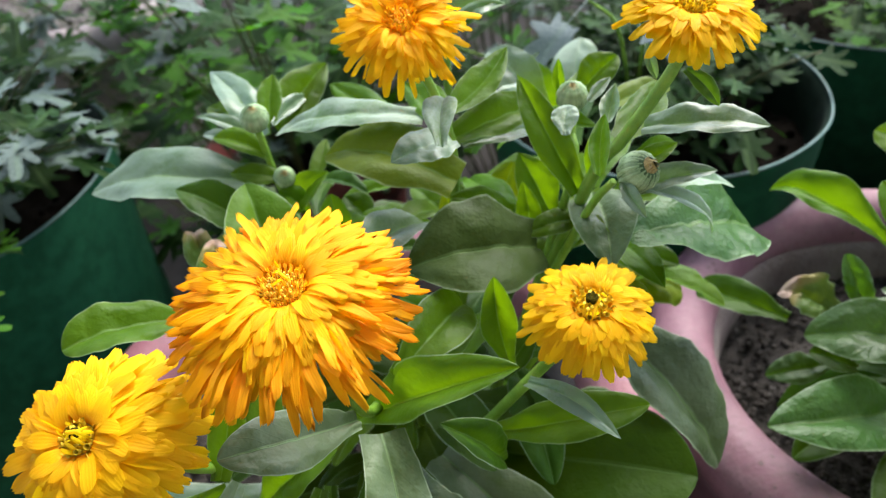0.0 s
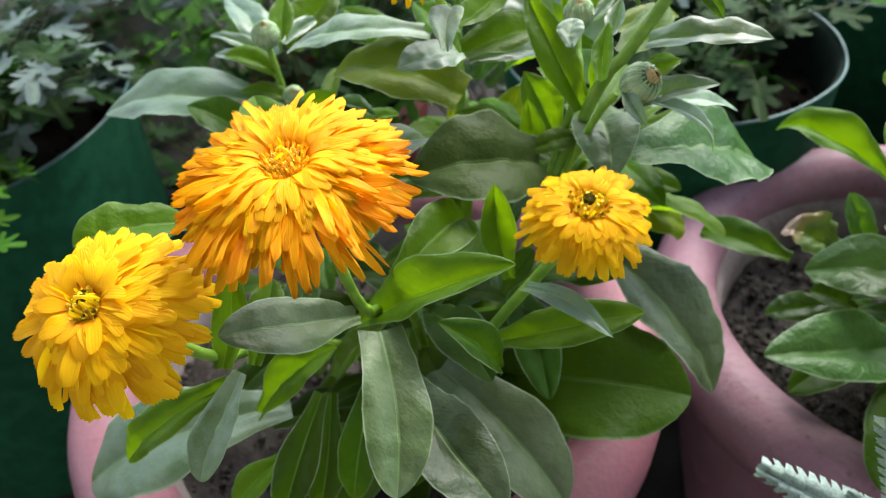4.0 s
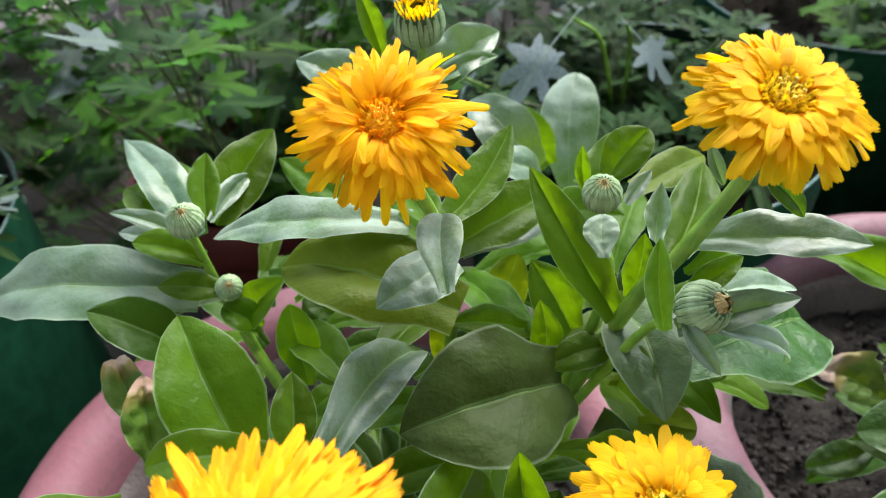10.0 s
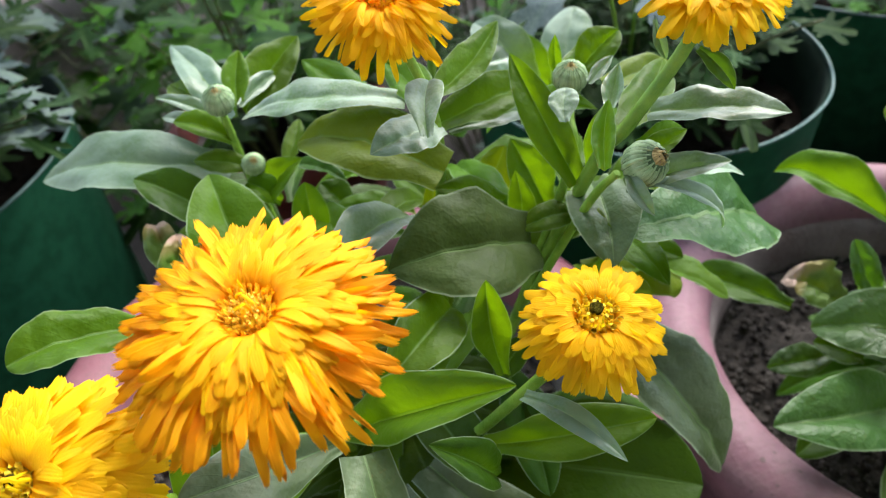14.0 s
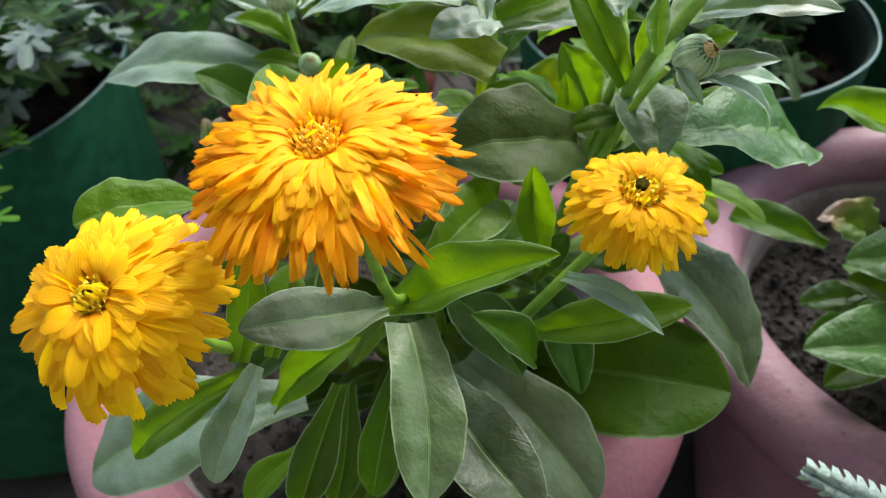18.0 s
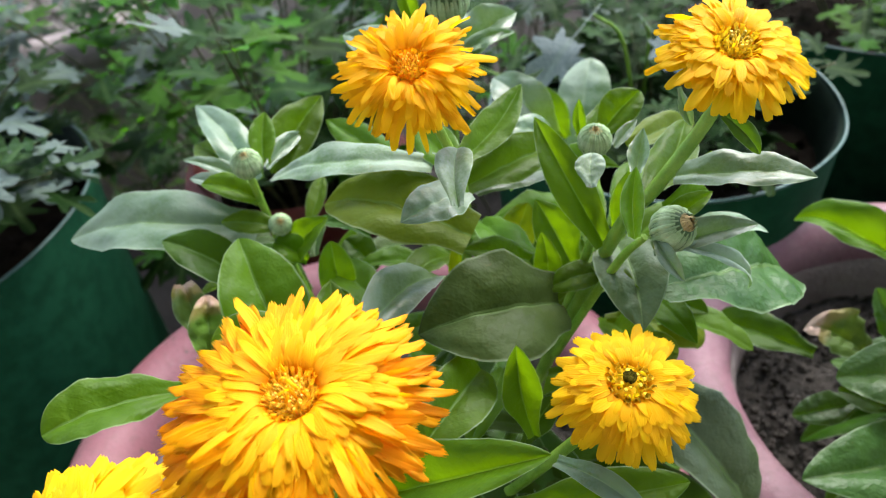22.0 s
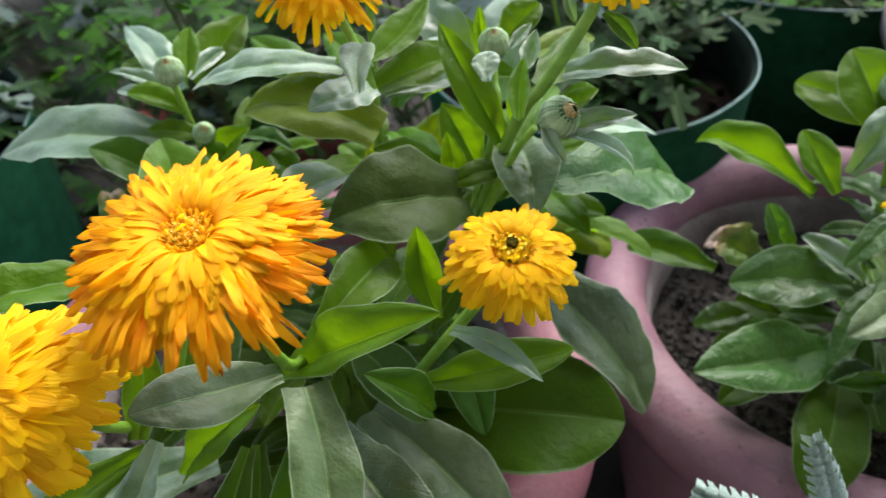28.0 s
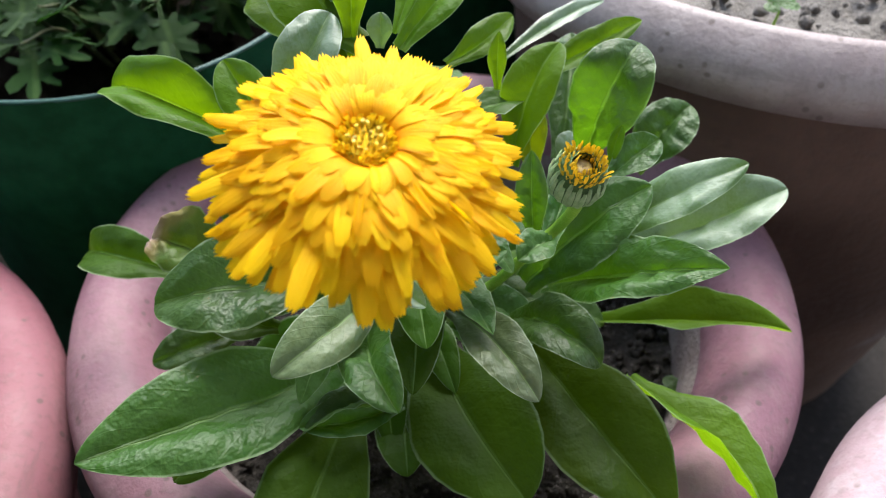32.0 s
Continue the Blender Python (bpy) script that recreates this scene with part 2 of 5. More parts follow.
def pot_material(name, paint, worn, dirt, amount):
    """Chalky paint on a cement pot: blotches, scuffs that show the paler coat, and dark specks of splashed soil."""
    m, nt, bsdf = node_material(name)
    k = Nodes(nt)
    tc = k.put("ShaderNodeTexCoord")
    obj = tc.outputs["Object"]
    blotch = k.noise(obj, 9, 5)
    grain = k.noise(obj, 260, 3)
    scuff = k.noise(obj, 34, 6, 0.7)
    col = k.mix(k.ramp(blotch, 0.3, 0.7, 0, 0.5), paint, worn)
    col = k.mix(k.ramp(k.math("ADD", scuff, k.math("MULTIPLY", grain, 0.12)), 0.64 - amount, 0.78 - amount, 0, 0.6), col, worn)
    col = k.mix(k.ramp(grain, 0.46, 0.76, 0, 0.34), col, dirt)
    streak = k.noise(k.stretch(obj, (1.0, 1.0, 7.0)), 16, 5, 0.65)
    col = k.mix(k.ramp(streak, 0.55, 0.70, 0, 0.35), col, dirt)
    spots = k.voronoi(obj, 110)
    keep = k.ramp(k.noise(obj, 24, 2), 0.50, 0.58)
    col = k.mix(k.math("MULTIPLY", k.ramp(spots, 0.12, 0.24, 1, 0), k.math("MULTIPLY", keep, 0.75)), col, dirt)
    k.link(col, bsdf.inputs["Base Color"])
    k.link(k.ramp(scuff, 0.3, 0.7, 0.42, 0.7), bsdf.inputs["Roughness"])
    bsdf.inputs["Specular IOR Level"].default_value = 0.2
    k.link(k.bump(k.math("ADD", k.math("MULTIPLY", scuff, 1.0), k.math("MULTIPLY", grain, 0.35)), 0.42, 0.0025), bsdf.inputs["Normal"])
    return m


MATS = {
    "leaf": leaf_material("fresh_leaf", (0.040, 0.092, 0.002), (0.072, 0.146, 0.004), (0.26, 0.46, 0.001), 0.45, gloss=0.42, bloom=0.01, shine=0.15, velvet=0.0),
    # downy leaves with sky sheen mixed into the colour
    "pale": leaf_material("downy_sheen_leaf", (0.028, 0.070, 0.008), (0.050, 0.110, 0.020), (0.22, 0.42, 0.004), 0.28, gloss=0.42, bloom=0.36, shine=0.55, velvet=0.06, wax=0.30, relief=0.25),
    "olive": leaf_material("ageing_leaf", (0.072, 0.122, 0.002), (0.115, 0.172, 0.004), (0.32, 0.42, 0.001), 0.42, gloss=0.46, bloom=0.02, shine=0.18, velvet=0.0),
    # mature leaves, and fillers whose darker green stands for shade
    "dark": leaf_material("mature_or_shaded_leaf", (0.018, 0.048, 0.001), (0.034, 0.078, 0.003), (0.13, 0.27, 0.001), 0.32, gloss=0.44, bloom=0.01, shine=0.14, velvet=0.0, rim=0.4),
    "dry": leaf_material("withered_tip_leaf", (0.060, 0.13, 0.008), (0.11, 0.20, 0.02), (0.20, 0.30, 0.01), 0.16, tip_brown=True, bloom=0.06, shine=0.2),
}
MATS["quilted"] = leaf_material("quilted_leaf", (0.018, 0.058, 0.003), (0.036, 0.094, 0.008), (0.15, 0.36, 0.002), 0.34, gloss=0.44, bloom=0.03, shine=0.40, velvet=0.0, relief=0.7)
# low leaves: the shade under the plant is put into a darker green
MATS["shaded"] = leaf_material("shaded_low_leaf", (0.018, 0.044, 0.001), (0.034, 0.070, 0.002), (0.14, 0.27, 0.001), 0.30, gloss=0.48, bloom=0.0, shine=0.10, velvet=0.0, rim=0.15, rib_tone=0.2)
MATS["dull"] = leaf_material("dusty_leaf", (0.026, 0.048, 0.008), (0.048, 0.074, 0.020), (0.10, 0.19, 0.005), 0.22, gloss=0.42, bloom=0.05, shine=0.5, velvet=0.03, relief=0.5)
MATS["fresh"] = MATS["leaf"]
MATS["weathered"] = leaf_material("weathered_leaf", (0.040, 0.072, 0.010), (0.085, 0.122, 0.036), (0.12, 0.22, 0.005), 0.18, gloss=0.5, bloom=0.10, shine=0.5, velvet=0.03, wax=0.1, relief=0.45)
MATS["old"] = leaf_material("old_leaf", (0.018, 0.031, 0.002), (0.032, 0.050, 0.004), (0.10, 0.17, 0.002), 0.22, gloss=0.5, bloom=0.02, shine=0.14, velvet=0.0, rim=0.2, rib_tone=0.25)
# strongest painted sky sheen, over down
MATS["white"] = leaf_material("sky_sheen_leaf", (0.05, 0.11, 0.02), (0.10, 0.18, 0.06), (0.15, 0.36, 0.01), 0.25, gloss=0.55, bloom=0.65, shine=0.6, velvet=0.25, relief=0.25)
GOLD = petal_material("golden_petal", (0.94, 0.33, 0.002), (0.94, 0.505, 0.003), (0.96, 0.54, 0.002))
AMBER = petal_material("amber_petal", (0.94, 0.40, 0.002), (0.94, 0.57, 0.003), (0.97, 0.60, 0.002))
YELLOW = petal_material("yellow_petal", (0.90, 0.43, 0.002), (0.90, 0.58, 0.003), (0.94, 0.61, 0.002))
ORANGE = petal_material("orange_petal", (0.94, 0.28, 0.002), (0.94, 0.43, 0.003), (0.96, 0.45, 0.002))
STRAP = petal_material("olive_strap_floret", (0.60, 0.46, 0.012), (0.88, 0.64, 0.006), (0.7, 0.5, 0.003))
FLORET_GOLD = floret_material("golden_floret", (0.90, 0.62, 0.06), (0.95, 0.54, 0.008), 0.004, 0.010)
FLORET_ORANGE = floret_material("orange_floret", (0.94, 0.50, 0.01), (0.93, 0.46, 0.004), 0.003, 0.007)
FLORET_OLIVE = floret_material("olive_floret", (0.34, 0.27, 0.03), (0.80, 0.54, 0.01), 0.002, 0.008)
DISC_BED = plain_material("disc_bed", (0.86, 0.50, 0.004), (0.90, 0.56, 0.005), 500, 0.8)
FLORET_YELLOW = plain_material("yellow_floret", (0.50, 0.36, 0.02), (0.86, 0.58, 0.02), 400, 0.6)
PIT = plain_material("dark_pit", (0.015, 0.014, 0.004), (0.10, 0.08, 0.01), 700, 0.95, 0.6, 0.002, 0.0)
STEM = plain_material("hairy_stem", (0.10, 0.22, 0.012), (0.18, 0.32, 0.03), 120, 0.5, 0.5, 0.0008)
MUM_STEM = plain_material("woody_green_stem", (0.035, 0.040, 0.012), (0.07, 0.085, 0.025), 160, 0.6)
BUD = plain_material("bud_groove", (0.02, 0.06, 0.010), (0.045, 0.10, 0.02), 260, 0.55, 0.4, 0.0008)
SEPAL = plain_material("bud_sepal", (0.17, 0.27, 0.11), (0.30, 0.40, 0.22), 260, 0.55, 0.4, 0.0008)
SEPAL_TIP = plain_material("bud_crown", (0.42, 0.33, 0.10), (0.24, 0.17, 0.08), 500, 0.7)
PINK = pot_material("mauve_paint", (0.165, 0.078, 0.102), (0.215, 0.130, 0.146), (0.085, 0.06, 0.055), 0.10)
ROSE = pot_material("rose_paint", (0.178, 0.064, 0.080), (0.225, 0.128, 0.142), (0.085, 0.06, 0.055), 0.0)
WORN_PINK = pot_material("bleached_pink_paint", (0.25, 0.17, 0.192), (0.33, 0.275, 0.29), (0.10, 0.075, 0.07), 0.10)
PALE = pot_material("faded_paint", (0.200, 0.162, 0.162), (0.30, 0.262, 0.255), (0.11, 0.085, 0.075), 0.14)
CLAY = plain_material("brown_clay_side", (0.048, 0.027, 0.020), (0.085, 0.050, 0.038), 12, 0.75, 0.4, 0.003)
CEMENT = plain_material("cement_lining", (0.075, 0.055, 0.052), (0.15, 0.125, 0.118), 25, 0.85, 0.5, 0.003)
# soil with pale grit, blackened to stand for the shade under the leaves
SHADED_FLECKED_SOIL = plain_material("flecked_shaded_soil", (0.010, 0.0085, 0.007), (0.034, 0.029, 0.025), 60, 0.95, 0.8, 0.004, 0.2, (0.13, 0.12, 0.11), 330)
SOIL = plain_material("garden_soil", (0.022, 0.018, 0.015), (0.05, 0.043, 0.036), 40, 0.95, 0.8, 0.004, 0.2, (0.10, 0.09, 0.08))
DRY_SOIL = plain_material("dry_grey_soil", (0.075, 0.068, 0.061), (0.14, 0.128, 0.116), 30, 0.95, 0.8, 0.004, 0.2, (0.19, 0.175, 0.16))
# soil under dense leaves: their shade is put into a near black colour
SHADED_SOIL = plain_material("shade_darkened_soil", (0.006, 0.005, 0.004), (0.014, 0.0115, 0.009), 40, 0.95, 0.8, 0.004, 0.02)
BAG = plain_material("green_bag_cloth", (0.005, 0.044, 0.019), (0.010, 0.070, 0.032), 60, 0.75, 0.4, 0.001, 0.12)
# same cloth as the outside, darkened to stand for shade in the bag
BAG_IN = plain_material("shaded_bag_lining", (0.005, 0.012, 0.008), (0.010, 0.022, 0.014), 60, 0.85, 0.4, 0.001, 0.1)
LIP = plain_material("bag_lip", (0.024, 0.066, 0.057), (0.036, 0.09, 0.078), 60, 0.5, 0.3, 0.001, 0.4)
# concrete floor, darkened to stand for the shade between the plants
FLOOR = plain_material("shade_darkened_floor", (0.020, 0.018, 0.0165), (0.040, 0.036, 0.033), 6, 0.9, 0.4, 0.003, 0.04, (0.048, 0.043, 0.040), 160)
# grey tuned for how much light the unseen wall and roof bounce
WALL = plain_material("grey_bounce_surface", (0.36, 0.35, 0.34), (0.42, 0.41, 0.40), 5, 0.85)
# dark plain colour for the added backdrop
BACKDROP = plain_material("dark_backdrop", (0.012, 0.015, 0.010), (0.028, 0.030, 0.022), 4, 0.9, 0.4, 0.003, 0.05)
RED = plain_material("red_clay", (0.085, 0.014, 0.012), (0.13, 0.024, 0.02), 15, 0.7)
# the deep tone has the shadow among the background leaves in its colour
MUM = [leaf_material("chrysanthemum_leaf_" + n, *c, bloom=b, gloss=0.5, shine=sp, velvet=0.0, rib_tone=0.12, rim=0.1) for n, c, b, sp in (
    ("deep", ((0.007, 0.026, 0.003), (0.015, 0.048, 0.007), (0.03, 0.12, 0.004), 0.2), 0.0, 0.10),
    ("bright", ((0.026, 0.092, 0.004), (0.052, 0.15, 0.008), (0.10, 0.33, 0.006), 0.32), 0.0, 0.1),
    ("grey", ((0.030, 0.056, 0.042), (0.070, 0.110, 0.090), (0.06, 0.13, 0.03), 0.15), 0.2, 0.3))]
MUM_SILVER = leaf_material("chrysanthemum_leaf_silver", (0.11, 0.155, 0.15), (0.18, 0.235, 0.23), (0.12, 0.2, 0.1), 0.15, bloom=0.4, gloss=0.5, shine=0.3, velvet=0.1, rib_tone=0.12, rim=0.1)
DOWNY = leaf_material("woolly_leaf", (0.13, 0.21, 0.16), (0.29, 0.38, 0.32), (0.35, 0.5, 0.25), 0.2, bloom=0.7)


# ---- builders ----
def part(name, bm, material, parent, label=""):
    """Links a bmesh as one mesh object under a thing or a part."""
    me = bpy.data.meshes.new(name)
    bm.to_mesh(me)
    bm.free()
    return mesh_part(name, me, material, parent, label)


def mesh_part(name, me, material, parent, label=""):
    if material and not me.materials:
        me.materials.append(material)
    ob = new(name, me)
    ob.parent = parent
    return tagged(ob, label)


def thing(name, place, label, category, group="", kind=""):
    ob = new(name)
    ob.empty_display_size = 0.02
    ob.location = place
    return tagged(ob, label, category, group, kind)


def smooth(me):
    me.polygons.foreach_set("use_smooth", [True] * len(me.polygons))
    return me


def lathe(profile, seg=96, wobble=0.0, seed=0.0):
    """A turned body from (radius, height) rows."""
    bm = bmesh.new()
    rings = []
    for r, z in profile:
        ring = []
        for i in range(seg):
            a = 2 * math.pi * i / seg
            d = 1 + wobble * noise.noise((math.cos(a) * 2 + seed, math.sin(a) * 2, z * 9))
            ring.append(bm.verts.new((r * d * math.cos(a), r * d * math.sin(a), z)))
        rings.append(ring)
    for a, b in zip(rings, rings[1:]):
        for i in range(seg):
            f = bm.faces.new((a[i], a[(i + 1) % seg], b[(i + 1) % seg], b[i]))
            f.smooth = True
    return bm


def tube(points, r0, r1, seg=8):
    """A tapered stem through the points (Catmull-Rom)."""
    pts = [Vector(p) for p in points]
    path = []
    ext = [pts[0] * 2 - pts[1]] + pts + [pts[-1] * 2 - pts[-2]]
    for a, b, c, d in zip(ext, ext[1:], ext[2:], ext[3:]):
        for i in range(6):
            t = i / 6
            path.append(0.5 * ((2 * b) + (c - a) * t + (2 * a - 5 * b + 4 * c - d) * t * t + (3 * b - a - 3 * c + d) * t ** 3))
    path.append(pts[-1])
    bm = bmesh.new()
    rings = []
    side = Vector((1, 0.3, 0.1))
    for i, p in enumerate(path):
        way = (path[min(i + 1, len(path) - 1)] - path[max(i - 1, 0)]).normalized()
        x = (side - way * side.dot(way)).normalized()
        y = way.cross(x)
        r = r0 + (r1 - r0) * i / (len(path) - 1)
        ring = []
        for j in range(seg):
            a = 2 * math.pi * j / seg
            rr = r * (1 + 0.10 * (j % 2))
            ring.append(bm.verts.new(p + x * (rr * math.cos(a)) + y * (rr * math.sin(a))))
        rings.append(ring)
    for a, b in zip(rings, rings[1:]):
        for j in range(seg):
            bm.faces.new((a[j], a[(j + 1) % seg], b[(j + 1) % seg], b[j])).smooth = True
    bm.faces.new(rings[-1])
    return bm


leaf_count = 0


def lance(v):
    """Half-width of an upper leaf: clasping base, broadest below the middle, drawn out to a point."""
    s = min(v / 0.42, 1.0)
    return (0.52 + 0.48 * s * s * (3 - 2 * s)) * max(0.0, 1 - max(0.0, (v - 0.42) / 0.58) ** 2.0) ** 0.85


def spatula(v, acute=0.0):
    """Half-width of a calendula blade along its length, 0 to 1: winged stalk, broad above the middle, round tip;
    acute from 0 (blunt) to 1 (pointed), and past 1 an oblong blade with a broad foot."""
    s = min(v / 0.56, 1.0)
    s = s * s * (3 - 2 * s)
    w = 0.34 + 0.66 * s + max(0.0, acute - 1.0) * 0.34 * (1 - s)
    if acute > 1.0:
        acute = 0.35
    blunt, sharp = 1.0, 1.0
    if v > 0.60:
        blunt = max(0.0, 1 - ((v - 0.60) / 0.40) ** 2.1) ** 0.55
    if v > 0.50:
        sharp = max(0.0, 1 - ((v - 0.50) / 0.50) ** 1.9) ** 0.8
    return w * (blunt + (sharp - blunt) * acute)


def leaf(plant, base, tip, width, up, arch, fold, look_of="leaf", curl=0.0, shape=None):
    """One blade from its base to its tip: bowed along the midrib, folded along it, with a wavy rim."""
    global leaf_count
    leaf_count += 1
    rnd = random.Random(leaf_count)
    o = plant.location
    b, t, n = Vector(base) - o, Vector(tip) - o, Vector(up).normalized()
    length = (t - b).length
    mid = (b + t) / 2 + n * (arch * length * 2)
    rows, cols = 20, 12
    ph, ph2, roll = rnd.uniform(0, 6), rnd.uniform(0, 6), rnd.uniform(-0.5, 2.2)
    acute = rnd.uniform(0.6, 1.0) if width < 0.36 * length and rnd.random() < 0.75 else rnd.uniform(0.2, 0.6)
    if shape is not None:
        acute = shape
    upper = shape is None and plant.location.x < 0.3 and min(base[2], tip[2]) > 0.455 and rnd.random() < 0.85
    wave, freq, sway, nod = rnd.uniform(0.12, 0.26), rnd.uniform(6, 10), rnd.uniform(-0.05, 0.05), rnd.uniform(0.0, 0.05)
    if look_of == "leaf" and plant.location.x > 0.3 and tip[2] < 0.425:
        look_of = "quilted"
    wave *= min(1.0, 0.024 / width)
    crinkle = {"quilted": 1.8, "weathered": 1.2, "dull": 1.8, "dry": 3.5}.get(look_of, 1.0)
    verts, uvs = [], []
    for i in range(rows + 1):
        v = 1 - (1 - i / rows) ** 1.5
        p = b * (1 - v) ** 2 + mid * (2 * v * (1 - v)) + t * v * v
        way = ((mid - b) * (1 - v) + (t - mid) * v).normalized()
        nn = (n - way * n.dot(way)).normalized()
        s = nn.cross(way)
        p = p + s * (sway * length * math.sin(math.pi * v)) - nn * (nod * length * max(0.0, v - 0.75) * 3)
        if curl and v > 0.7:
            p = p - nn * (curl * length * ((v - 0.7) / 0.3) ** 2 * 0.35) - way * (curl * length * ((v - 0.7) / 0.3) ** 2 * 0.12)
        half = width / 2 * max(lance(v) if upper else spatula(v, acute), 0.015)
        if look_of == "dry" and v > 0.55:
            half *= 1 - 0.45 * (v - 0.55) / 0.45
        for j in range(cols + 1):
            u = j / cols * 2 - 1
            lift = half * (2.5 * fold * abs(u) - (1.1 * fold + 0.10 * roll) * abs(u) ** 2.2)
            lift += half * wave * min(1.0, length / 0.07) * math.sin(freq * v + ph + (2.1 if u > 0 else 0)) * u * u
            lift += half * 0.08 * min(1.0, length / 0.07) * math.sin(19 * v + ph2 + u) * abs(u) ** 3
            lift += 0.0016 * crinkle * noise.noise((v * (6 + 4 * crinkle) + ph, u * 2.6, ph2)) * min(1.0, 4 * (1 - v)) * min(width, 0.03) / 0.025
            tooth = 1.015 if abs(u) == 1 and i % 2 else 1.0
            verts.append(p + s * (u * half * tooth * (1 - 0.06 * fold)) + nn * lift)
            uvs.append((j / cols, v))
    faces = []
    for i in range(rows):
        for j in range(cols):
            a = i * (cols + 1) + j
            faces.append((a, a + 1, a + cols + 2, a + cols + 1))
    me = bpy.data.meshes.new("leaf")
    me.from_pydata([tuple(p) for p in verts], [], faces)
    layer = me.uv_layers.new(name="blade")
    for loop in me.loops:
        layer.data[loop.index].uv = uvs[loop.vertex_index]
    smooth(me)
    for e in me.edges:
        if all(i % (cols + 1) == cols // 2 for i in e.vertices):
            e.use_edge_sharp = True
    return mesh_part("leaf", me, MATS[look_of], plant, LEAF_LABELS.get(look_of, ""))


LEAF_LABELS = {"dry": "leaf with a withered brown tip", "olive": "ageing yellowish green leaf", "pale": "downy leaf, paled for sky sheen", "weathered": "weathered greyish wrinkled leaf", "old": "old dark olive leaf", "quilted": "quilted glossy dark green leaf", "shaded": "broad low leaf, green darkened for shade", "dull": "dusty dull green leaf", "white": "downy leaf, whitened for sky sheen"}


def stem(plant, points, r0=0.0032, r1=0.0024):
    return part("stem", tube([Vector(p) - plant.location for p in points], r0 * 0.66, r1 * 0.66), STEM, plant)


# ---- petals and flower heads ----
def petal_mesh(width, droop, cup, seed, wild=1.0):
    """A strap petal of unit length along x: two fine grooves, three blunt teeth, a lazy sideways bend."""
    rnd = random.Random(seed)
    rows, cols = 10, 6
    verts, uvs, faces = [], [], []
    bend, twist, dip = wild * rnd.uniform(-0.16, 0.16), wild * rnd.uniform(-0.9, 0.9), rnd.uniform(0.0, 0.06)
    nip = rnd.uniform(0.42, 0.66) if width > 0.095 else rnd.uniform(0.36, 0.62)
    teeth = [(0.65 if width > 0.095 else 1.0) * x + rnd.uniform(-0.010, 0.010) for x in (-0.06, 0.012, -0.035, 0.024, -0.035, 0.012, -0.06)]
    for i in range(rows + 1):
        v = 1 - (1 - i / rows) ** 1.4
        w = width / 2 * (0.36 + 0.64 * min(1, v / 0.6) ** 0.9)
        if v > 0.7:
            w *= nip + (1 - nip) * math.sqrt(max(0.0, 1 - ((v - 0.7) / 0.3) ** 2.2))
        for j in range(cols + 1):
            u = j / cols * 2 - 1
            x = v + teeth[j] * max(0.0, (v - 0.84) / 0.16)
            z = -droop * v * v + cup * (u * u) * w + 0.08 * w * math.cos(9.42 * u) * min(1, 2 * v) + twist * u * w * v
            z += dip * math.sin(math.pi * v) - 0.10 * cup * width * max(0.0, v - 0.8) / 0.2
            verts.append((x * (1 - 0.25 * abs(droop) * v), u * w * (1 - 0.22 * min(1.0, abs(cup))) + bend * v * v, z))
            uvs.append((j / cols, v))
    for i in range(rows):
        for j in range(cols):
            a = i * (cols + 1) + j
            faces.append((a, a + 1, a + cols + 2, a + cols + 1))
    me = bpy.data.meshes.new("petal")
    me.from_pydata(verts, [], faces)
    layer = me.uv_layers.new(name="petal")
    for loop in me.loops:
        layer.data[loop.index].uv = uvs[loop.vertex_index]
    return smooth(me)


PETALS = {}


def petals_of(colour, width, droop, cup, wild=1.0):
    key = (colour.name, width, droop, cup, wild)
    if key not in PETALS:
        PETALS[key] = [petal_mesh(width, droop + wild * d, cup, 7 * i + len(PETALS), wild) for i, d in enumerate((-0.14, -0.08, -0.03, 0.0, 0.04, 0.09, 0.15, 0.24))]
        for me in PETALS[key]:
            me.materials.append(colour)
    return PETALS[key]


def florets(radius, count, height, r, dome, seed):
    """Many small five-lobed tubular florets set in a spiral over a dome, the outer ones open and tallest."""
    bm = bmesh.new()
    rnd = random.Random(seed)
    for i in range(count):
        a = i * 2.39996 + rnd.uniform(-0.1, 0.1)
        q = math.sqrt((i + 0.5) / count)
        d = radius * q * rnd.uniform(0.95, 1.05)
        m = Matrix.Translation((d * math.cos(a), d * math.sin(a), dome * (1 - q * q) - 0.001)) @ Matrix.Rotation(a, 4, "Z") @ Matrix.Rotation(0.6 * q + rnd.uniform(-0.25, 0.25), 4, "Y") @ Matrix.Rotation(rnd.uniform(-0.25, 0.25), 4, "X")
        h = height * rnd.uniform(0.7, 1.25) * (0.75 + 0.5 * q)
        wide = r * (0.8 + 0.5 * q)
        low, mid, top = [], [], []
        for j in range(5):
            b = 2 * math.pi * j / 5
            c, s = math.cos(b), math.sin(b)
            low.append(bm.verts.new(m @ Vector((wide * 0.5 * c, wide * 0.5 * s, 0))))
            mid.append(bm.verts.new(m @ Vector((wide * 0.85 * c, wide * 0.85 * s, h * 0.75))))
            top.append(bm.verts.new(m @ Vector((wide * (0.35 + 0.9 * q) * c, wide * (0.35 + 0.9 * q) * s, h * rnd.uniform(0.95, 1.1)))))
        for j in range(5):
            n = (j + 1) % 5
            bm.faces.new((low[j], low[n], mid[n], mid[j])).smooth = True
            bm.faces.new((mid[j], mid[n], top[n], top[j])).smooth = True
        if q < 0.55:
            bm.faces.new(top)
    return bm


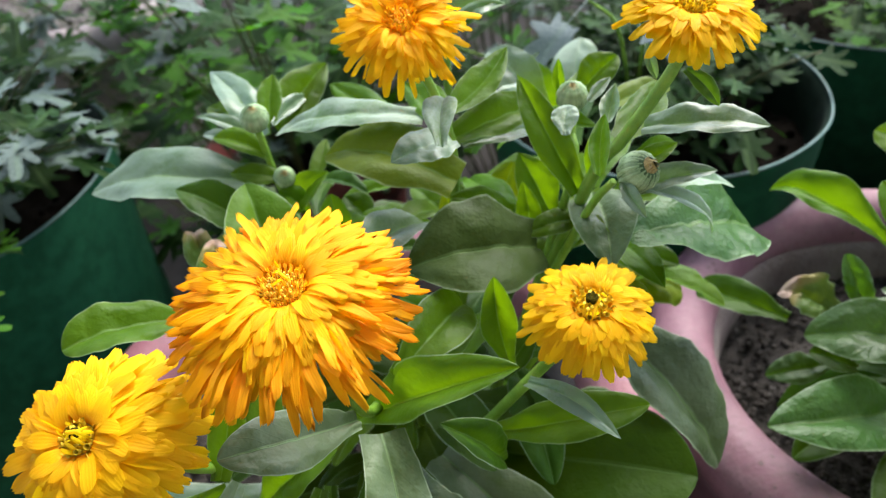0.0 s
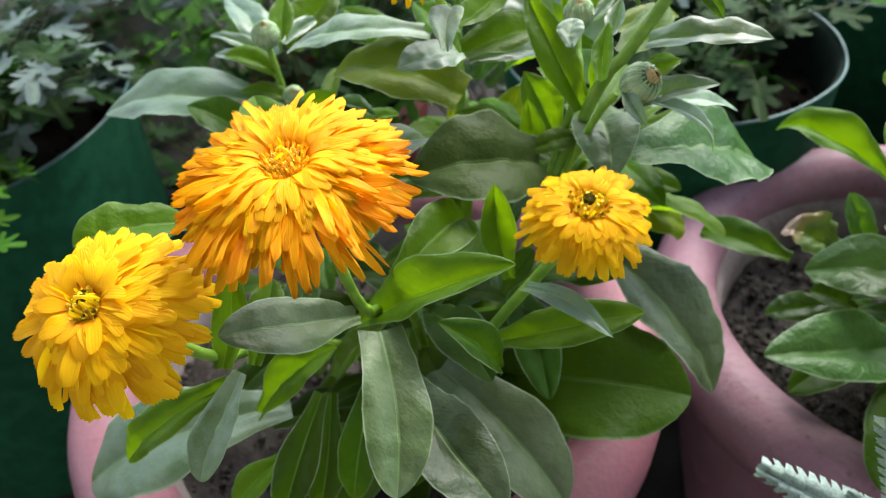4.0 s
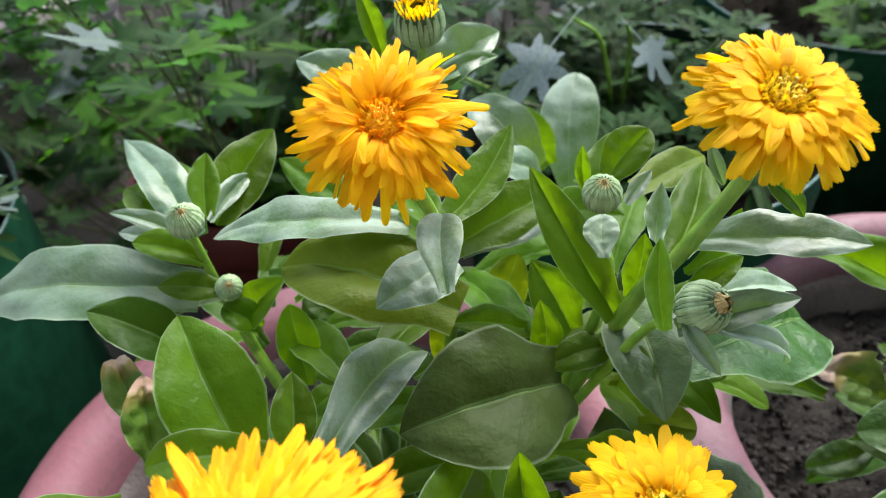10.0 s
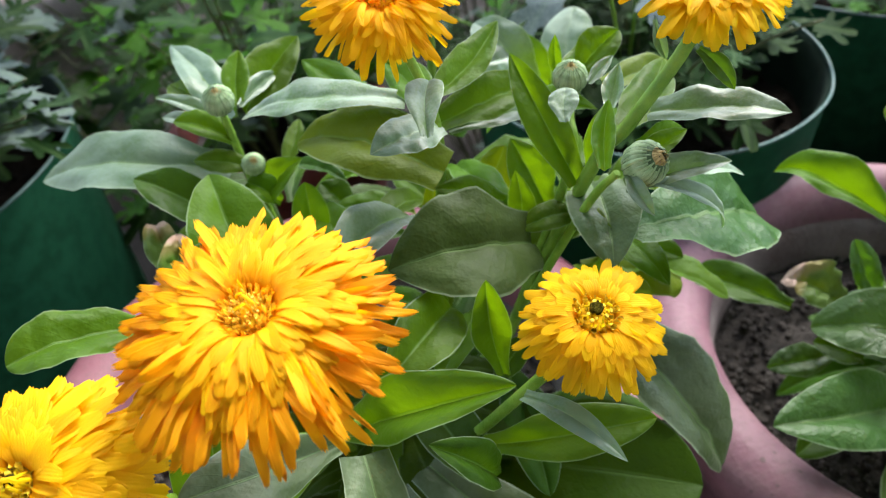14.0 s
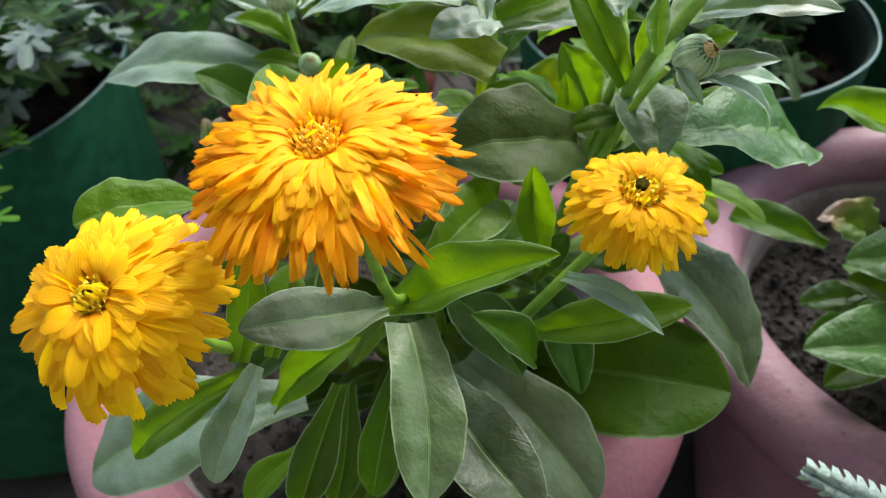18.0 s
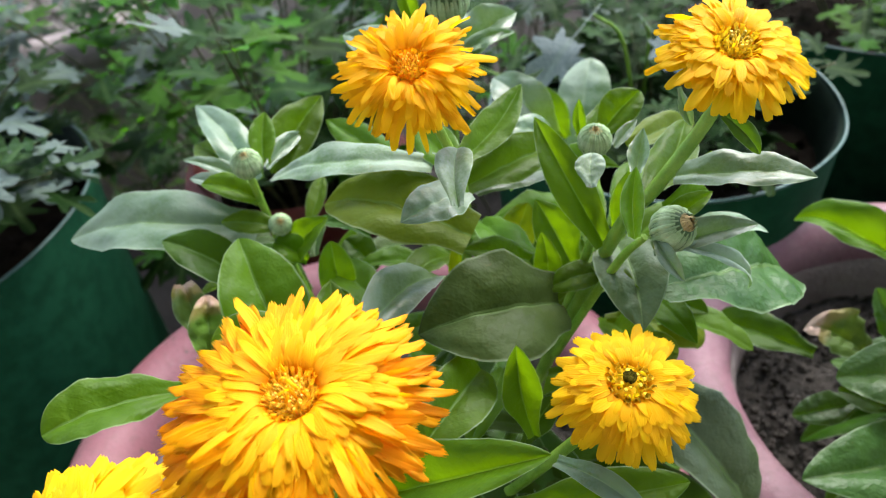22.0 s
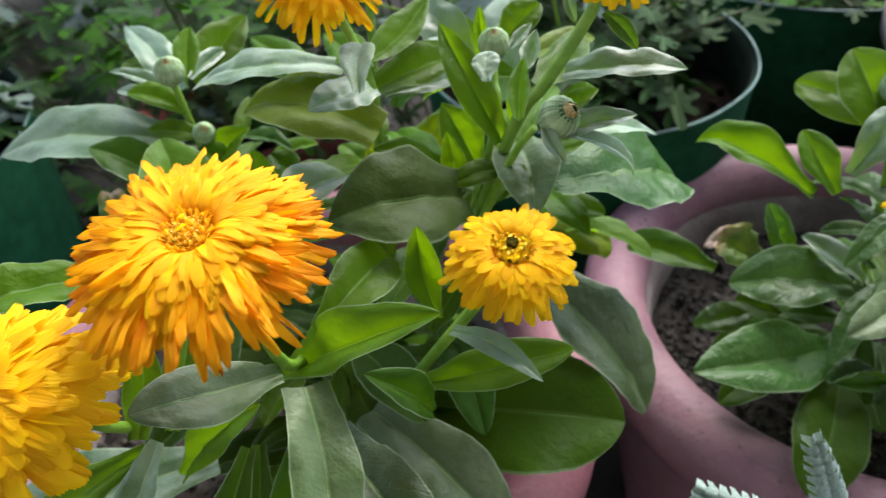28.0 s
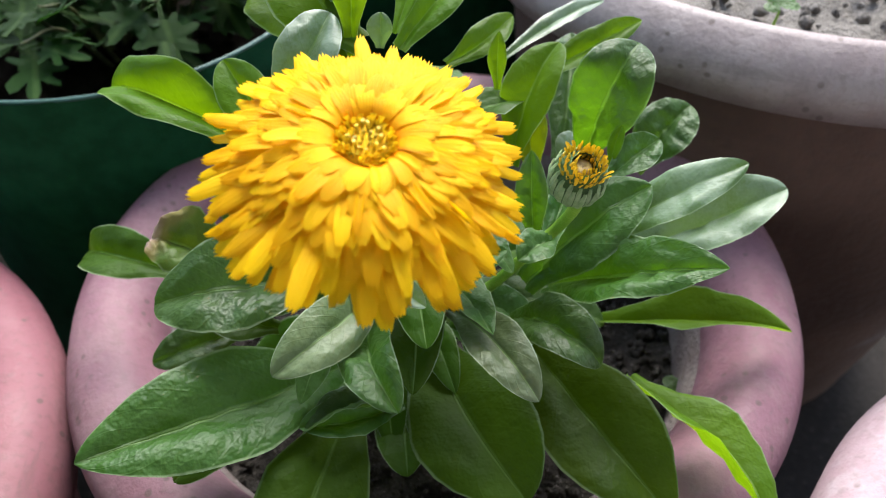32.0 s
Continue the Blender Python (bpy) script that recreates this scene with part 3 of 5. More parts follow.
def flower(plant, place, normal, radius, seed, label, count, rise, reach, sag, width, colours, ragged, limp, disc, turn=0.8):
    """A double flower head: green cup, disc of florets, and petals laid in a spiral from the outermost to the innermost.
    rise, reach, sag: angle in degrees, length and droop of the outermost and the innermost petals; limp: hanging petals;
    disc: (share of the radius, florets, material, incurved strap florets, their material, dark hollow or not)."""
    rnd = random.Random(seed)
    z = Vector(normal).normalized()
    x = Vector((1, 0, 0))
    x = (x - z * x.dot(z)).normalized()
    rot = Matrix((x, z.cross(x), z)).transposed()
    cup = lathe([(0.0015, -0.016), (0.006, -0.013), (0.009, -0.008), (0.0105, -0.003), (0.009, 0.0), (0.002, 0.0015)], 20)
    head = part("flower_head", cup, SEPAL, plant, label)
    head.matrix_basis = Matrix.Translation(Vector(place) - plant.location) @ rot.to_4x4()
    share, tubes, tube_mat, straps, strap_mat, hollow = disc
    dr = share * radius
    bed = lathe([(dr * 1.05, -0.004), (dr * 1.0, 0.0005), (dr * 0.7, 0.0016), (dr * 0.35, 0.0024), (0.0001, 0.0026)], 20)
    part("disc_bed", bed, DISC_BED, head)
    part("disc", florets(dr * 0.96, tubes, 0.0034, dr / math.sqrt(tubes) * 0.80, 0.0030, seed), tube_mat, head)
    curls = petals_of(strap_mat, 0.26, -0.55, 0.9)
    for i in range(straps):
        a = i * 2.39996
        r = dr * rnd.uniform(0.55, 1.0)
        ob = mesh_part("strap_floret", curls[i % 8], None, head)
        k = radius * rnd.uniform(0.11, 0.19)
        ob.matrix_basis = Matrix.Rotation(a, 4, "Z") @ Matrix.Translation((r, 0, 0.001)) @ Matrix.Rotation(-radians(rnd.uniform(38, 105)), 4, "Y") @ Matrix.Rotation(rnd.uniform(-0.5, 0.5), 4, "X") @ Matrix.Diagonal((k, k * 0.9, k, 1))
    if hollow:
        pit = part("dark_centre", lathe([(0.0001, 0.0046), (dr * 0.26, 0.0054), (dr * 0.38, 0.0044), (dr * 0.30, 0.001)], 14, 0.3, seed), PIT, head)
        pit.location = (0, dr * 0.25, 0)
    total = count + limp
    for i in range(total):
        hanging = i < limp
        q = max(0.0, (i - limp + 0.5) / count)
        a = i * 2.39996 + rnd.uniform(-0.16, 0.16) + ragged * 0.8 * noise.noise((i * 0.37, seed, 2.0))
        clump = noise.noise((math.cos(a) * turn + seed * 3, math.sin(a) * turn, q * 2.2))
        e = rise[0] + (rise[1] - rise[0]) * q ** 0.85 + rnd.gauss(0, 2 + 18 * ragged) + clump * (3 + 60 * ragged) * (1 - 0.5 * q)
        ln = radius * (reach[0] + (reach[1] - reach[0]) * q ** 0.95) * rnd.uniform(0.95 - ragged, 1.03 + 0.2 * ragged) * (1 + (0.02 + 0.6 * ragged) * clump)
        droop = sag[0] + (sag[1] - sag[0]) * q
        if hanging:
            e, ln, droop = rise[0] - rnd.uniform(10, 30), radius * rnd.uniform(0.66, 0.84) * reach[0], 0.25
        shade = colours[0] if hanging or q < 0.14 else (colours[1] if q < 0.5 else colours[2])
        rolled = rnd.random() < 3 * ragged
        droop = round(droop * 8) / 8
        kinds = petals_of(shade, width, droop, (1.1 if rolled else 0.35) if e > 15 else (-0.9 if rolled else -0.22), 1.0 if ragged > 0.04 else 0.45)
        start = dr * (0.55 + 0.45 * q)
        lift = radius * (-0.15 + 0.20 * q)
        m = Matrix.Rotation(a, 4, "Z") @ Matrix.Translation((start, 0, lift)) @ Matrix.Rotation(-radians(e), 4, "Y") @ Matrix.Rotation(rnd.gauss(0, 0.06 + 1.6 * ragged), 4, "X") @ Matrix.Rotation(rnd.gauss(0, 0.06 + 0.9 * ragged), 4, "Z")
        ob = mesh_part("petal", rnd.choice(kinds), None, head)
        ln = max(ln - start * math.cos(radians(e)), 0.2 * radius)
        girth = radius * rnd.uniform(0.85, 1.12) * (1 - 0.10 * q) * (0.6 if rolled else 1.0)
        ob.matrix_basis = m @ Matrix.Diagonal((ln, girth, ln, 1))
    return head


def sepal_mesh(radius, end, outer, flare):
    """A narrow keeled sepal that follows the round bud from its foot towards its top."""
    verts, faces = [], []
    rows = 10
    for i in range(rows + 1):
        v = i / rows
        th = math.pi * (0.10 + (end - 0.16 - 0.06 * outer) * v)
        r = radius * (1.02 + 0.035 * outer)
        w = radius * 0.125 * (math.sin(math.pi * min(0.12 + 0.80 * v, 0.97)) ** 0.6) * min(1.0, 0.25 + math.sin(th))
        lift = radius * 0.10 * max(0.0, v - 0.8) / 0.2 if flare else 0.0
        c, h = r * math.sin(th) + lift, -r * math.cos(th)
        for u, k in ((-1, -0.03), (0, 0.035), (1, -0.03)):
            verts.append((c + radius * k * math.sin(th), u * w, h - radius * k * math.cos(th)))
    for i in range(rows):
        for j in range(2):
            a = i * 3 + j
            faces.append((a, a + 1, a + 4, a + 3))
    me = bpy.data.meshes.new("sepal")
    me.from_pydata(verts, [], faces)
    return smooth(me)


def bud(plant, place, normal, radius, label, crown=0, crown_mat=None, flat=False):
    """A ribbed round bud of overlapping sepals; crown: emerging florets."""
    z = Vector(normal).normalized()
    x = Vector((1, 0.2, 0))
    x = (x - z * x.dot(z)).normalized()
    rot = Matrix((x, z.cross(x), z)).transposed()
    bm = bmesh.new()
    seg, rings, rows = 48, [], 14
    for i in range(rows + 1):
        th = math.pi * (0.03 + 0.82 * i / rows)
        ring = []
        for j in range(seg):
            a = 2 * math.pi * j / seg
            rib = 1 + 0.055 * (abs(math.sin(a * 8)) - 0.5) * math.sin(th)
            r = radius * math.sin(th) * rib * (1.0 + 0.05 * math.cos(th))
            ring.append(bm.verts.new((r * math.cos(a), r * math.sin(a), -radius * 1.02 * math.cos(th))))
        rings.append(ring)
    for a, b in zip(rings, rings[1:]):
        for j in range(seg):
            bm.faces.new((a[j], a[(j + 1) % seg], b[(j + 1) % seg], b[j])).smooth = True
    bm.faces.new(rings[0][::-1])
    ob = part("bud", bm, BUD, plant, label)
    ob.matrix_basis = Matrix.Translation(Vector(place) - plant.location) @ rot.to_4x4()
    count = 15
    for outer in (0, 1):
        me = sepal_mesh(radius, 0.80 if crown else (0.90 if flat else 0.985), outer, bool(crown))
        for j in range(count):
            strip = mesh_part("sepal", me, SEPAL, ob)
            strip.matrix_basis = Matrix.Rotation(2 * math.pi * (j + 0.5 * outer) / count + 0.03 * math.sin(j * 7.3 + outer), 4, "Z") @ Matrix.Rotation(0.03 * math.sin(j * 4.1), 4, "Y")
    if crown:
        short = petals_of(crown_mat, 0.30, -0.30, 0.6)
        for ring, (count, r, ln, rise) in enumerate(((26, 0.74, 0.52, 56), (24, 0.64, 0.56, 66), (20, 0.54, 0.55, 76), (14, 0.44, 0.50, 88))):
            for j in range(count):
                a = 2 * math.pi * (j + 0.5 * ring) / count
                petal = mesh_part("petal", short[j % 8], None, ob)
                m = Matrix.Rotation(a, 4, "Z") @ Matrix.Translation((r * radius, 0, radius * 0.55)) @ Matrix.Rotation(-radians(rise + 6 * math.sin(j * 5.1)), 4, "Y")
                petal.matrix_basis = m @ Matrix.Diagonal((ln * radius, ln * radius, ln * radius, 1))
        part("dark_centre", lathe([(radius * 0.36, radius * 0.5), (radius * 0.36, radius * 0.74), (radius * 0.2, radius * 0.80), (0.0002, radius * 0.76)], 14, 0.2, radius * 900), PIT if crown == 60 else SEPAL_TIP, ob)
    else:
        spike = petals_of(SEPAL_TIP, 0.22, -0.25, 0.6)
        for j in range(22 if flat else 9):
            q = (j % 2) * 0.12
            petal = mesh_part("sepal_tip", spike[j % 8], None, ob)
            m = Matrix.Rotation(j * 2.39996, 4, "Z") @ Matrix.Translation((radius * ((0.5 - q) if flat else 0.26), 0, radius * (0.72 + q if flat else 0.86))) @ Matrix.Rotation(-radians((100 if flat else 118) + 9 * math.sin(j * 3.7)), 4, "Y")
            petal.matrix_basis = m @ Matrix.Diagonal((radius * 0.42, radius * 0.5, radius * 0.42, 1))
        part("crown_tip", lathe([(radius * 0.5, radius * 0.74), (radius * 0.36, radius * 0.86), (radius * 0.2, radius * 0.92), (0.0002, radius * 0.93)], 20, 0.3, radius * 900), SEPAL_TIP, ob)
    return ob


def fill_leaves(plant, axis, count, low, high, reach, look_names, seed, length=(0.06, 0.105), rises=(-0.25, 0.45)):
    """Lower leaves spreading from the foot of a plant in a spiral."""
    rnd = random.Random(seed)
    for i in range(count):
        a = i * 2.39996 + rnd.uniform(-0.3, 0.3)
        s = i / count
        z = low + (high - low) * s
        out = Vector((math.cos(a), math.sin(a), 0))
        ln = rnd.uniform(*length) * (1 - 0.2 * s)
        rise = rnd.uniform(*rises)
        b = Vector((axis[0], axis[1], z)) + out * rnd.uniform(0.008, 0.02 + reach * 0.2)
        t = b + out * ln * math.cos(rise) + Vector((0, 0, ln * math.sin(rise) - 0.01))
        if t.z < 0.275:
            t.z = 0.275 + 0.01 * rnd.random()
        leaf(plant, b, t, ln * rnd.uniform(0.30, 0.42), (-out.x * 0.3 + rnd.uniform(-0.2, 0.2), -out.y * 0.3 + rnd.uniform(-0.2, 0.2), 1), rnd.uniform(0.04, 0.16), rnd.uniform(0.15, 0.35), rnd.choice(look_names))


# ---- ground and pots ----
bm = bmesh.new()
bmesh.ops.create_grid(bm, x_segments=40, y_segments=40, size=30)
ground = part("ground", bm, FLOOR, None)
tagged(ground, "concrete floor of the yard, darkened for shade", "ground", kind="structure")


ball = bmesh.new()
bmesh.ops.create_icosphere(ball, subdivisions=1, radius=1.0)
LUMP = ([tuple(v.co) for v in ball.verts], [tuple(v.index for v in f.verts) for f in ball.faces])
ball.free()


def clods(radius, z, count, size, seed, hole=0.0):
    """Loose crumbs and pebbles lying on a round bed of soil."""
    rnd = random.Random(seed)
    verts, faces = [], []
    for i in range(count):
        r, a = radius * math.sqrt(rnd.uniform(hole, 1)), rnd.uniform(0, 6.283)
        s = size * rnd.uniform(0.35, 1.0) ** 2 + 0.001
        c = Vector((r * math.cos(a), r * math.sin(a), z + s * 0.25))
        k = len(verts)
        e = Euler((rnd.uniform(0, 3), rnd.uniform(0, 3), rnd.uniform(0, 3)))
        for p in LUMP[0]:
            q = Vector(p) * s * rnd.uniform(0.72, 1.15)
            q.z *= 0.8
            q.rotate(e)
            verts.append(tuple(c + q))
        for f in LUMP[1]:
            faces.append(tuple(k + x for x in f))
    me = bpy.data.meshes.new("crumbs")
    me.from_pydata(verts, [], faces)
    return smooth(me)


def soil_bed(place, radius, z, material, label, count, size, seed):
    bed = thing("soil", (place[0], place[1], z), label, "soil", kind="stuff")
    b = bmesh.new()
    seg, rings = 120, 36
    rows = []
    for i in range(rings + 1):
        r = radius * i / rings
        ring = []
        for j in range(seg):
            a = 2 * math.pi * j / seg
            p = (r * math.cos(a), r * math.sin(a))
            h = 0.013 * noise.noise((p[0] * 22 + seed, p[1] * 22, 0)) + 0.005 * noise.noise((p[0] * 90, p[1] * 90, seed)) + 0.003 * noise.noise((p[0] * 240, p[1] * 240, seed))
            ring.append(b.verts.new((p[0], p[1], h)))
        rows.append(ring)
    for a, c in zip(rows, rows[1:]):
        for j in range(seg):
            b.faces.new((a[j], a[(j + 1) % seg], c[(j + 1) % seg], c[j])).smooth = True
    part("soil_surface", b, material, bed)
    tagged(mesh_part("crumbs", clods(radius * 0.97, 0.002, count, size, seed), material, bed), kind="stuff")
    return bed


def pot(place, r, top, paint, label, group="", side=None, band=0.05, inner=None):
    """A cement pot with a broad rounded rim over a tapering body."""
    inner = inner or r * 0.75
    ob = thing("flower_pot", (place[0], place[1], 0), label, "pot", group)
    rim = [(inner, top - 0.075), (inner + 0.001, top - 0.022), (inner + 0.006, top - 0.005), (inner + 0.014, top + 0.004), ((inner + r) / 2, top + 0.008),
           (r - 0.014, top + 0.006), (r - 0.005, top - 0.001), (r, top - 0.012), (r - 0.001, top - 0.028), (r - 0.006, top - band + 0.006), (r - 0.016, top - band), (r * 0.86, top - band - 0.004)]
    part("rim", lathe(rim, 120, 0.006, r * 30 + place[0] * 7), paint, ob)
    body = [(r * 0.88, top - band), (r * 0.84, top * 0.6), (r * 0.76, top * 0.3), (r * 0.68, 0.012), (r * 0.66, 0.0), (0.001, 0.0)]
    part("body", lathe(body, 96, 0.006, r * 11), side or paint, ob)
    part("lining", lathe([(inner + 0.004, top - 0.020), (inner - 0.004, top - 0.03), (inner - 0.008, top - 0.09), (inner * 0.9, top * 0.3)], 96, 0.02, r * 5), CEMENT, ob, "bare cement lining")
    return ob


MAIN, RIGHT = (-0.049, 0.384), (0.343, 0.438)
pot(MAIN, 0.2045, 0.302, ROSE, "mauve pink painted cement pot holding the large marigold", "painted pots", inner=0.152)
pot(RIGHT, 0.191, 0.306, PINK, "mauve pink painted cement pot with scuffed worn rim", "painted pots", inner=0.143)
pot((0.597, 0.134), 0.19, 0.306, WORN_PINK, "bleached pink painted cement pot, only its rim in view", "painted pots", inner=0.143)
pot(PALE_AT[:2], PALE_AT[3], PALE_AT[2] + 0.026, PALE, "faded greyish pink pot of brown clay full of dry soil", "faded pots", side=CLAY, band=0.032, inner=PALE_AT[3] - 0.036)
pot((-0.679, 1.219), 0.22, 0.306, PALE, "faded pale pink pot standing far behind the bags", "faded pots", inner=0.17)
soil_bed(MAIN, 0.150, 0.255, SOIL, "crumbly brown garden soil in the mauve pot", 1000, 0.0035, 3)
soil_bed(RIGHT, 0.139, 0.242, SHADED_FLECKED_SOIL, "crumbly soil flecked with pale grit in the scuffed pot, darkened for shade", 1500, 0.003, 4)
soil_bed((0.597, 0.134), 0.141, 0.25, SOIL, "brown garden soil in the pink pot", 80, 0.007, 5)
soil_bed(PALE_AT[:2], PALE_AT[3] - 0.038, PALE_AT[2] + 0.006, DRY_SOIL, "dry lumpy grey soil heaped in the faded pot", 420, 0.0045, 6)
soil_bed((-0.679, 1.219), 0.168, 0.27, DRY_SOIL, "dry grey soil in the far pot", 120, 0.010, 7)


def grow_bag(place, r, top, label, soil=None):
    """A round cloth grow bag with slack, slightly creased sides and a turned lip."""
    ob = thing("grow_bag", (place[0], place[1], 0), label, "grow bag", "green grow bags")
    side = [(r * 0.2, 0.0), (r * 0.86, 0.0), (r * 0.94, 0.02), (r * 0.97, top * 0.35), (r * 0.955, top * 0.7), (r * 0.99, top - 0.02), (r, top)]
    part("cloth_side", lathe(side, 96, 0.03, r * 40), BAG, ob)
    # inner cloth carries the shade of the interior in its colour
    part("lining", lathe([(r - 0.0015, top - 0.001), (r - 0.004, top - 0.004), (r - 0.006, top - 0.02), (r - 0.008, top - 0.08)], 96, 0.02, r * 40), BAG_IN, ob, "inner side of the cloth, darkened for shade")
    b = lathe([(r + 0.0013 * math.cos(a), top + 0.0013 * math.sin(a)) for a in (k * math.pi / 4 for k in range(9))], 96, 0.012, r * 3)
    part("lip", b, LIP, ob, "pale teal turned lip")
    soil_bed(place, r - 0.008, top - 0.055, SHADED_SOIL, "soil in a green grow bag, darkened for shade", 90, 0.005, int(r * 900))
    return ob


grow_bag((0.178, 0.691), 0.148, 0.373, "dark green cloth grow bag with pale teal lip")
grow_bag((-0.478, 0.560), 0.178, 0.373, "dark green cloth grow bag under chrysanthemum leaves")
grow_bag((0.449, 0.918), 0.170, 0.370, "dark green cloth grow bag behind the marigolds")
pot((-0.20, 0.82), 0.13, 0.25, RED, "small red clay pot in the shade of leaves", inner=0.10)
soil_bed((-0.20, 0.82), 0.098, 0.21, SHADED_SOIL, "soil in the red clay pot, darkened for shade", 80, 0.008, 12)

# unseen wall and roof added to block and bounce light, plus an added dark backdrop
for name, size, place in (("wall_south", (7.0, 0.2, 2.4), (0.3, -1.1, 1.2)), ("ceiling", (7.0, 1.2, 0.15), (0.3, -0.6, 2.475)), ("wall_north", (12.0, 0.15, 1.0), (0.3, 2.9, 0.5))):
    b = bmesh.new()
    bmesh.ops.create_cube(b, size=1.0)
    bmesh.ops.scale(b, vec=size, verts=b.verts)
    bmesh.ops.translate(b, vec=place, verts=b.verts)
    tagged(part(name, b, BACKDROP if name == "wall_north" else WALL, None), "low dark backdrop wall added behind the plants" if name == "wall_north" else "plain grey unseen surface added to block and bounce light", "wall" if "wall" in name else "ceiling", kind="structure")


# ---- the large marigold ----
main = thing("marigold_plant", (-0.01, 0.345, 0.262), "bushy pot marigold with golden double flowers and downy leaves", "plant", "marigold plants")
CROWN = (0.0, 0.345, 0.262)
stem(main, [CROWN, (0.005, 0.325, 0.36), (0.004, 0.292, 0.43), (0.0, 0.248, 0.466), (-0.006, 0.232, 0.542)], 0.0045, 0.0032)
stem(main, [(0.012, 0.345, 0.262), (0.03, 0.30, 0.37), (0.052, 0.280, 0.427), (0.077, 0.272, 0.474), (0.090, 0.272, 0.495)], 0.004, 0.0032)
stem(main, [(-0.012, 0.335, 0.262), (-0.03, 0.315, 0.36), (-0.05, 0.268, 0.42), (-0.057, 0.222, 0.462), (-0.073, 0.203, 0.505)], 0.004, 0.0032)
stem(main, [(0.02, 0.36, 0.262), (0.06, 0.355, 0.40), (0.094, 0.345, 0.509), (0.108, 0.345, 0.532), (0.127, 0.350, 0.563), (0.129, 0.350, 0.581)], 0.0045, 0.0034)
stem(main, [(0.0, 0.365, 0.262), (0.02, 0.365, 0.40), (0.031, 0.360, 0.498), (0.029, 0.361, 0.535), (0.017, 0.360, 0.570)], 0.0042, 0.003)
stem(main, [(0.06, 0.355, 0.40), (0.086, 0.352, 0.505), (0.087, 0.362, 0.525), (0.087, 0.372, 0.531)], 0.003, 0.0022)
stem(main, [(0.07, 0.35, 0.43), (0.093, 0.335, 0.500), (0.103, 0.330, 0.520)], 0.003, 0.0022)
stem(main, [(-0.02, 0.36, 0.262), (-0.03, 0.37, 0.36), (-0.053, 0.376, 0.436), (-0.069, 0.392, 0.472), (-0.074, 0.392, 0.516)], 0.004, 0.0028)
stem(main, [(-0.03, 0.37, 0.36), (-0.058, 0.382, 0.45), (-0.063, 0.385, 0.484)], 0.003, 0.002)
stem(main, [(0.01, 0.375, 0.262), (0.02, 0.41, 0.42), (0.023, 0.440, 0.53), (0.023, 0.448, 0.562)], 0.004, 0.003)
leaf(main, (-0.076, 0.398, 0.505), (-0.125, 0.466, 0.513), 0.021, (-0.014, -0.124, 0.992), 0.02, 0.28, "pale")
leaf(main, (-0.076, 0.398, 0.505), (-0.113, 0.486, 0.487), 0.023, (-0.056, 0.178, 0.982), -0.05, 0.28)
leaf(main, (-0.071, 0.405, 0.511), (-0.073, 0.430, 0.527), 0.014, (0.294, -0.510, 0.808), -0.03, 0.41)
leaf(main, (-0.070, 0.410, 0.503), (-0.049, 0.456, 0.521), 0.025, (0.353, -0.485, 0.800), -0.03, 0.41)
leaf(main, (-0.069, 0.402, 0.511), (-0.058, 0.434, 0.512), 0.010, (0.515, -0.202, 0.833), -0.03, 0.53, "pale")
leaf(main, (-0.076, 0.398, 0.505), (-0.113, 0.408, 0.515), 0.009, (0.176, -0.311, 0.934), 0.05, 0.41, "pale")
leaf(main, (-0.073, 0.392, 0.499), (-0.101, 0.395, 0.508), 0.015, (0.271, -0.385, 0.882), 0.15, 0.41)
leaf(main, (-0.087, 0.410, 0.504), (-0.120, 0.440, 0.504), 0.020, (-0.167, -0.186, 0.968), 0.00, 0.28)
leaf(main, (-0.089, 0.400, 0.504), (-0.114, 0.410, 0.502), 0.009, (-0.180, -0.249, 0.952), 0.00, 0.28, "pale")
leaf(main, (-0.080, 0.395, 0.477), (-0.195, 0.409, 0.465), 0.039, (-0.138, -0.284, 0.949), 0.10, 0.22, "pale")
leaf(main, (-0.065, 0.385, 0.488), (-0.093, 0.385, 0.492), 0.014, (0.134, -0.435, 0.890), 0.05, 0.28)
leaf(main, (0.018, 0.372, 0.530), (-0.067, 0.393, 0.511), 0.020, (-0.259, -0.212, 0.942), 0.10, 0.18, "white")
leaf(main, (0.034, 0.345, 0.510), (-0.037, 0.377, 0.508), 0.039, (-0.148, -0.278, 0.949), 0.10, 0.28, "olive")
leaf(main, (0.033, 0.350, 0.530), (0.009, 0.325, 0.535), 0.021, (0.322, -0.114, 0.940), 0.08, 0.18, "pale")
leaf(main, (0.032, 0.320, 0.545), (0.031, 0.350, 0.552), 0.015, (0.019, -0.213, 0.977), 0.06, 0.47, "white", 0.00, 0.01)
leaf(main, (0.030, 0.362, 0.537), (0.057, 0.403, 0.550), 0.017, (0.164, -0.392, 0.905), -0.05, 0.34)
leaf(main, (0.029, 0.365, 0.529), (0.005, 0.400, 0.534), 0.018, (-0.170, -0.273, 0.947), -0.02, 0.41)
leaf(main, (0.029, 0.365, 0.520), (0.077, 0.400, 0.521), 0.022, (0.227, -0.339, 0.913), 0.06, 0.34)
leaf(main, (0.035, 0.370, 0.515), (0.072, 0.400, 0.507), 0.016, (0.375, -0.225, 0.899), 0.06, 0.34, "pale")
leaf(main, (0.090, 0.346, 0.503), (0.062, 0.382, 0.545), 0.018, (-0.043, -0.771, 0.635), 0.03, 0.41)
leaf(main, (0.096, 0.500, 0.434), (0.102, 0.546, 0.490), 0.033, (-0.116, -0.750, 0.651), 0.10, 0.10, "white", 0.0, 0.0)
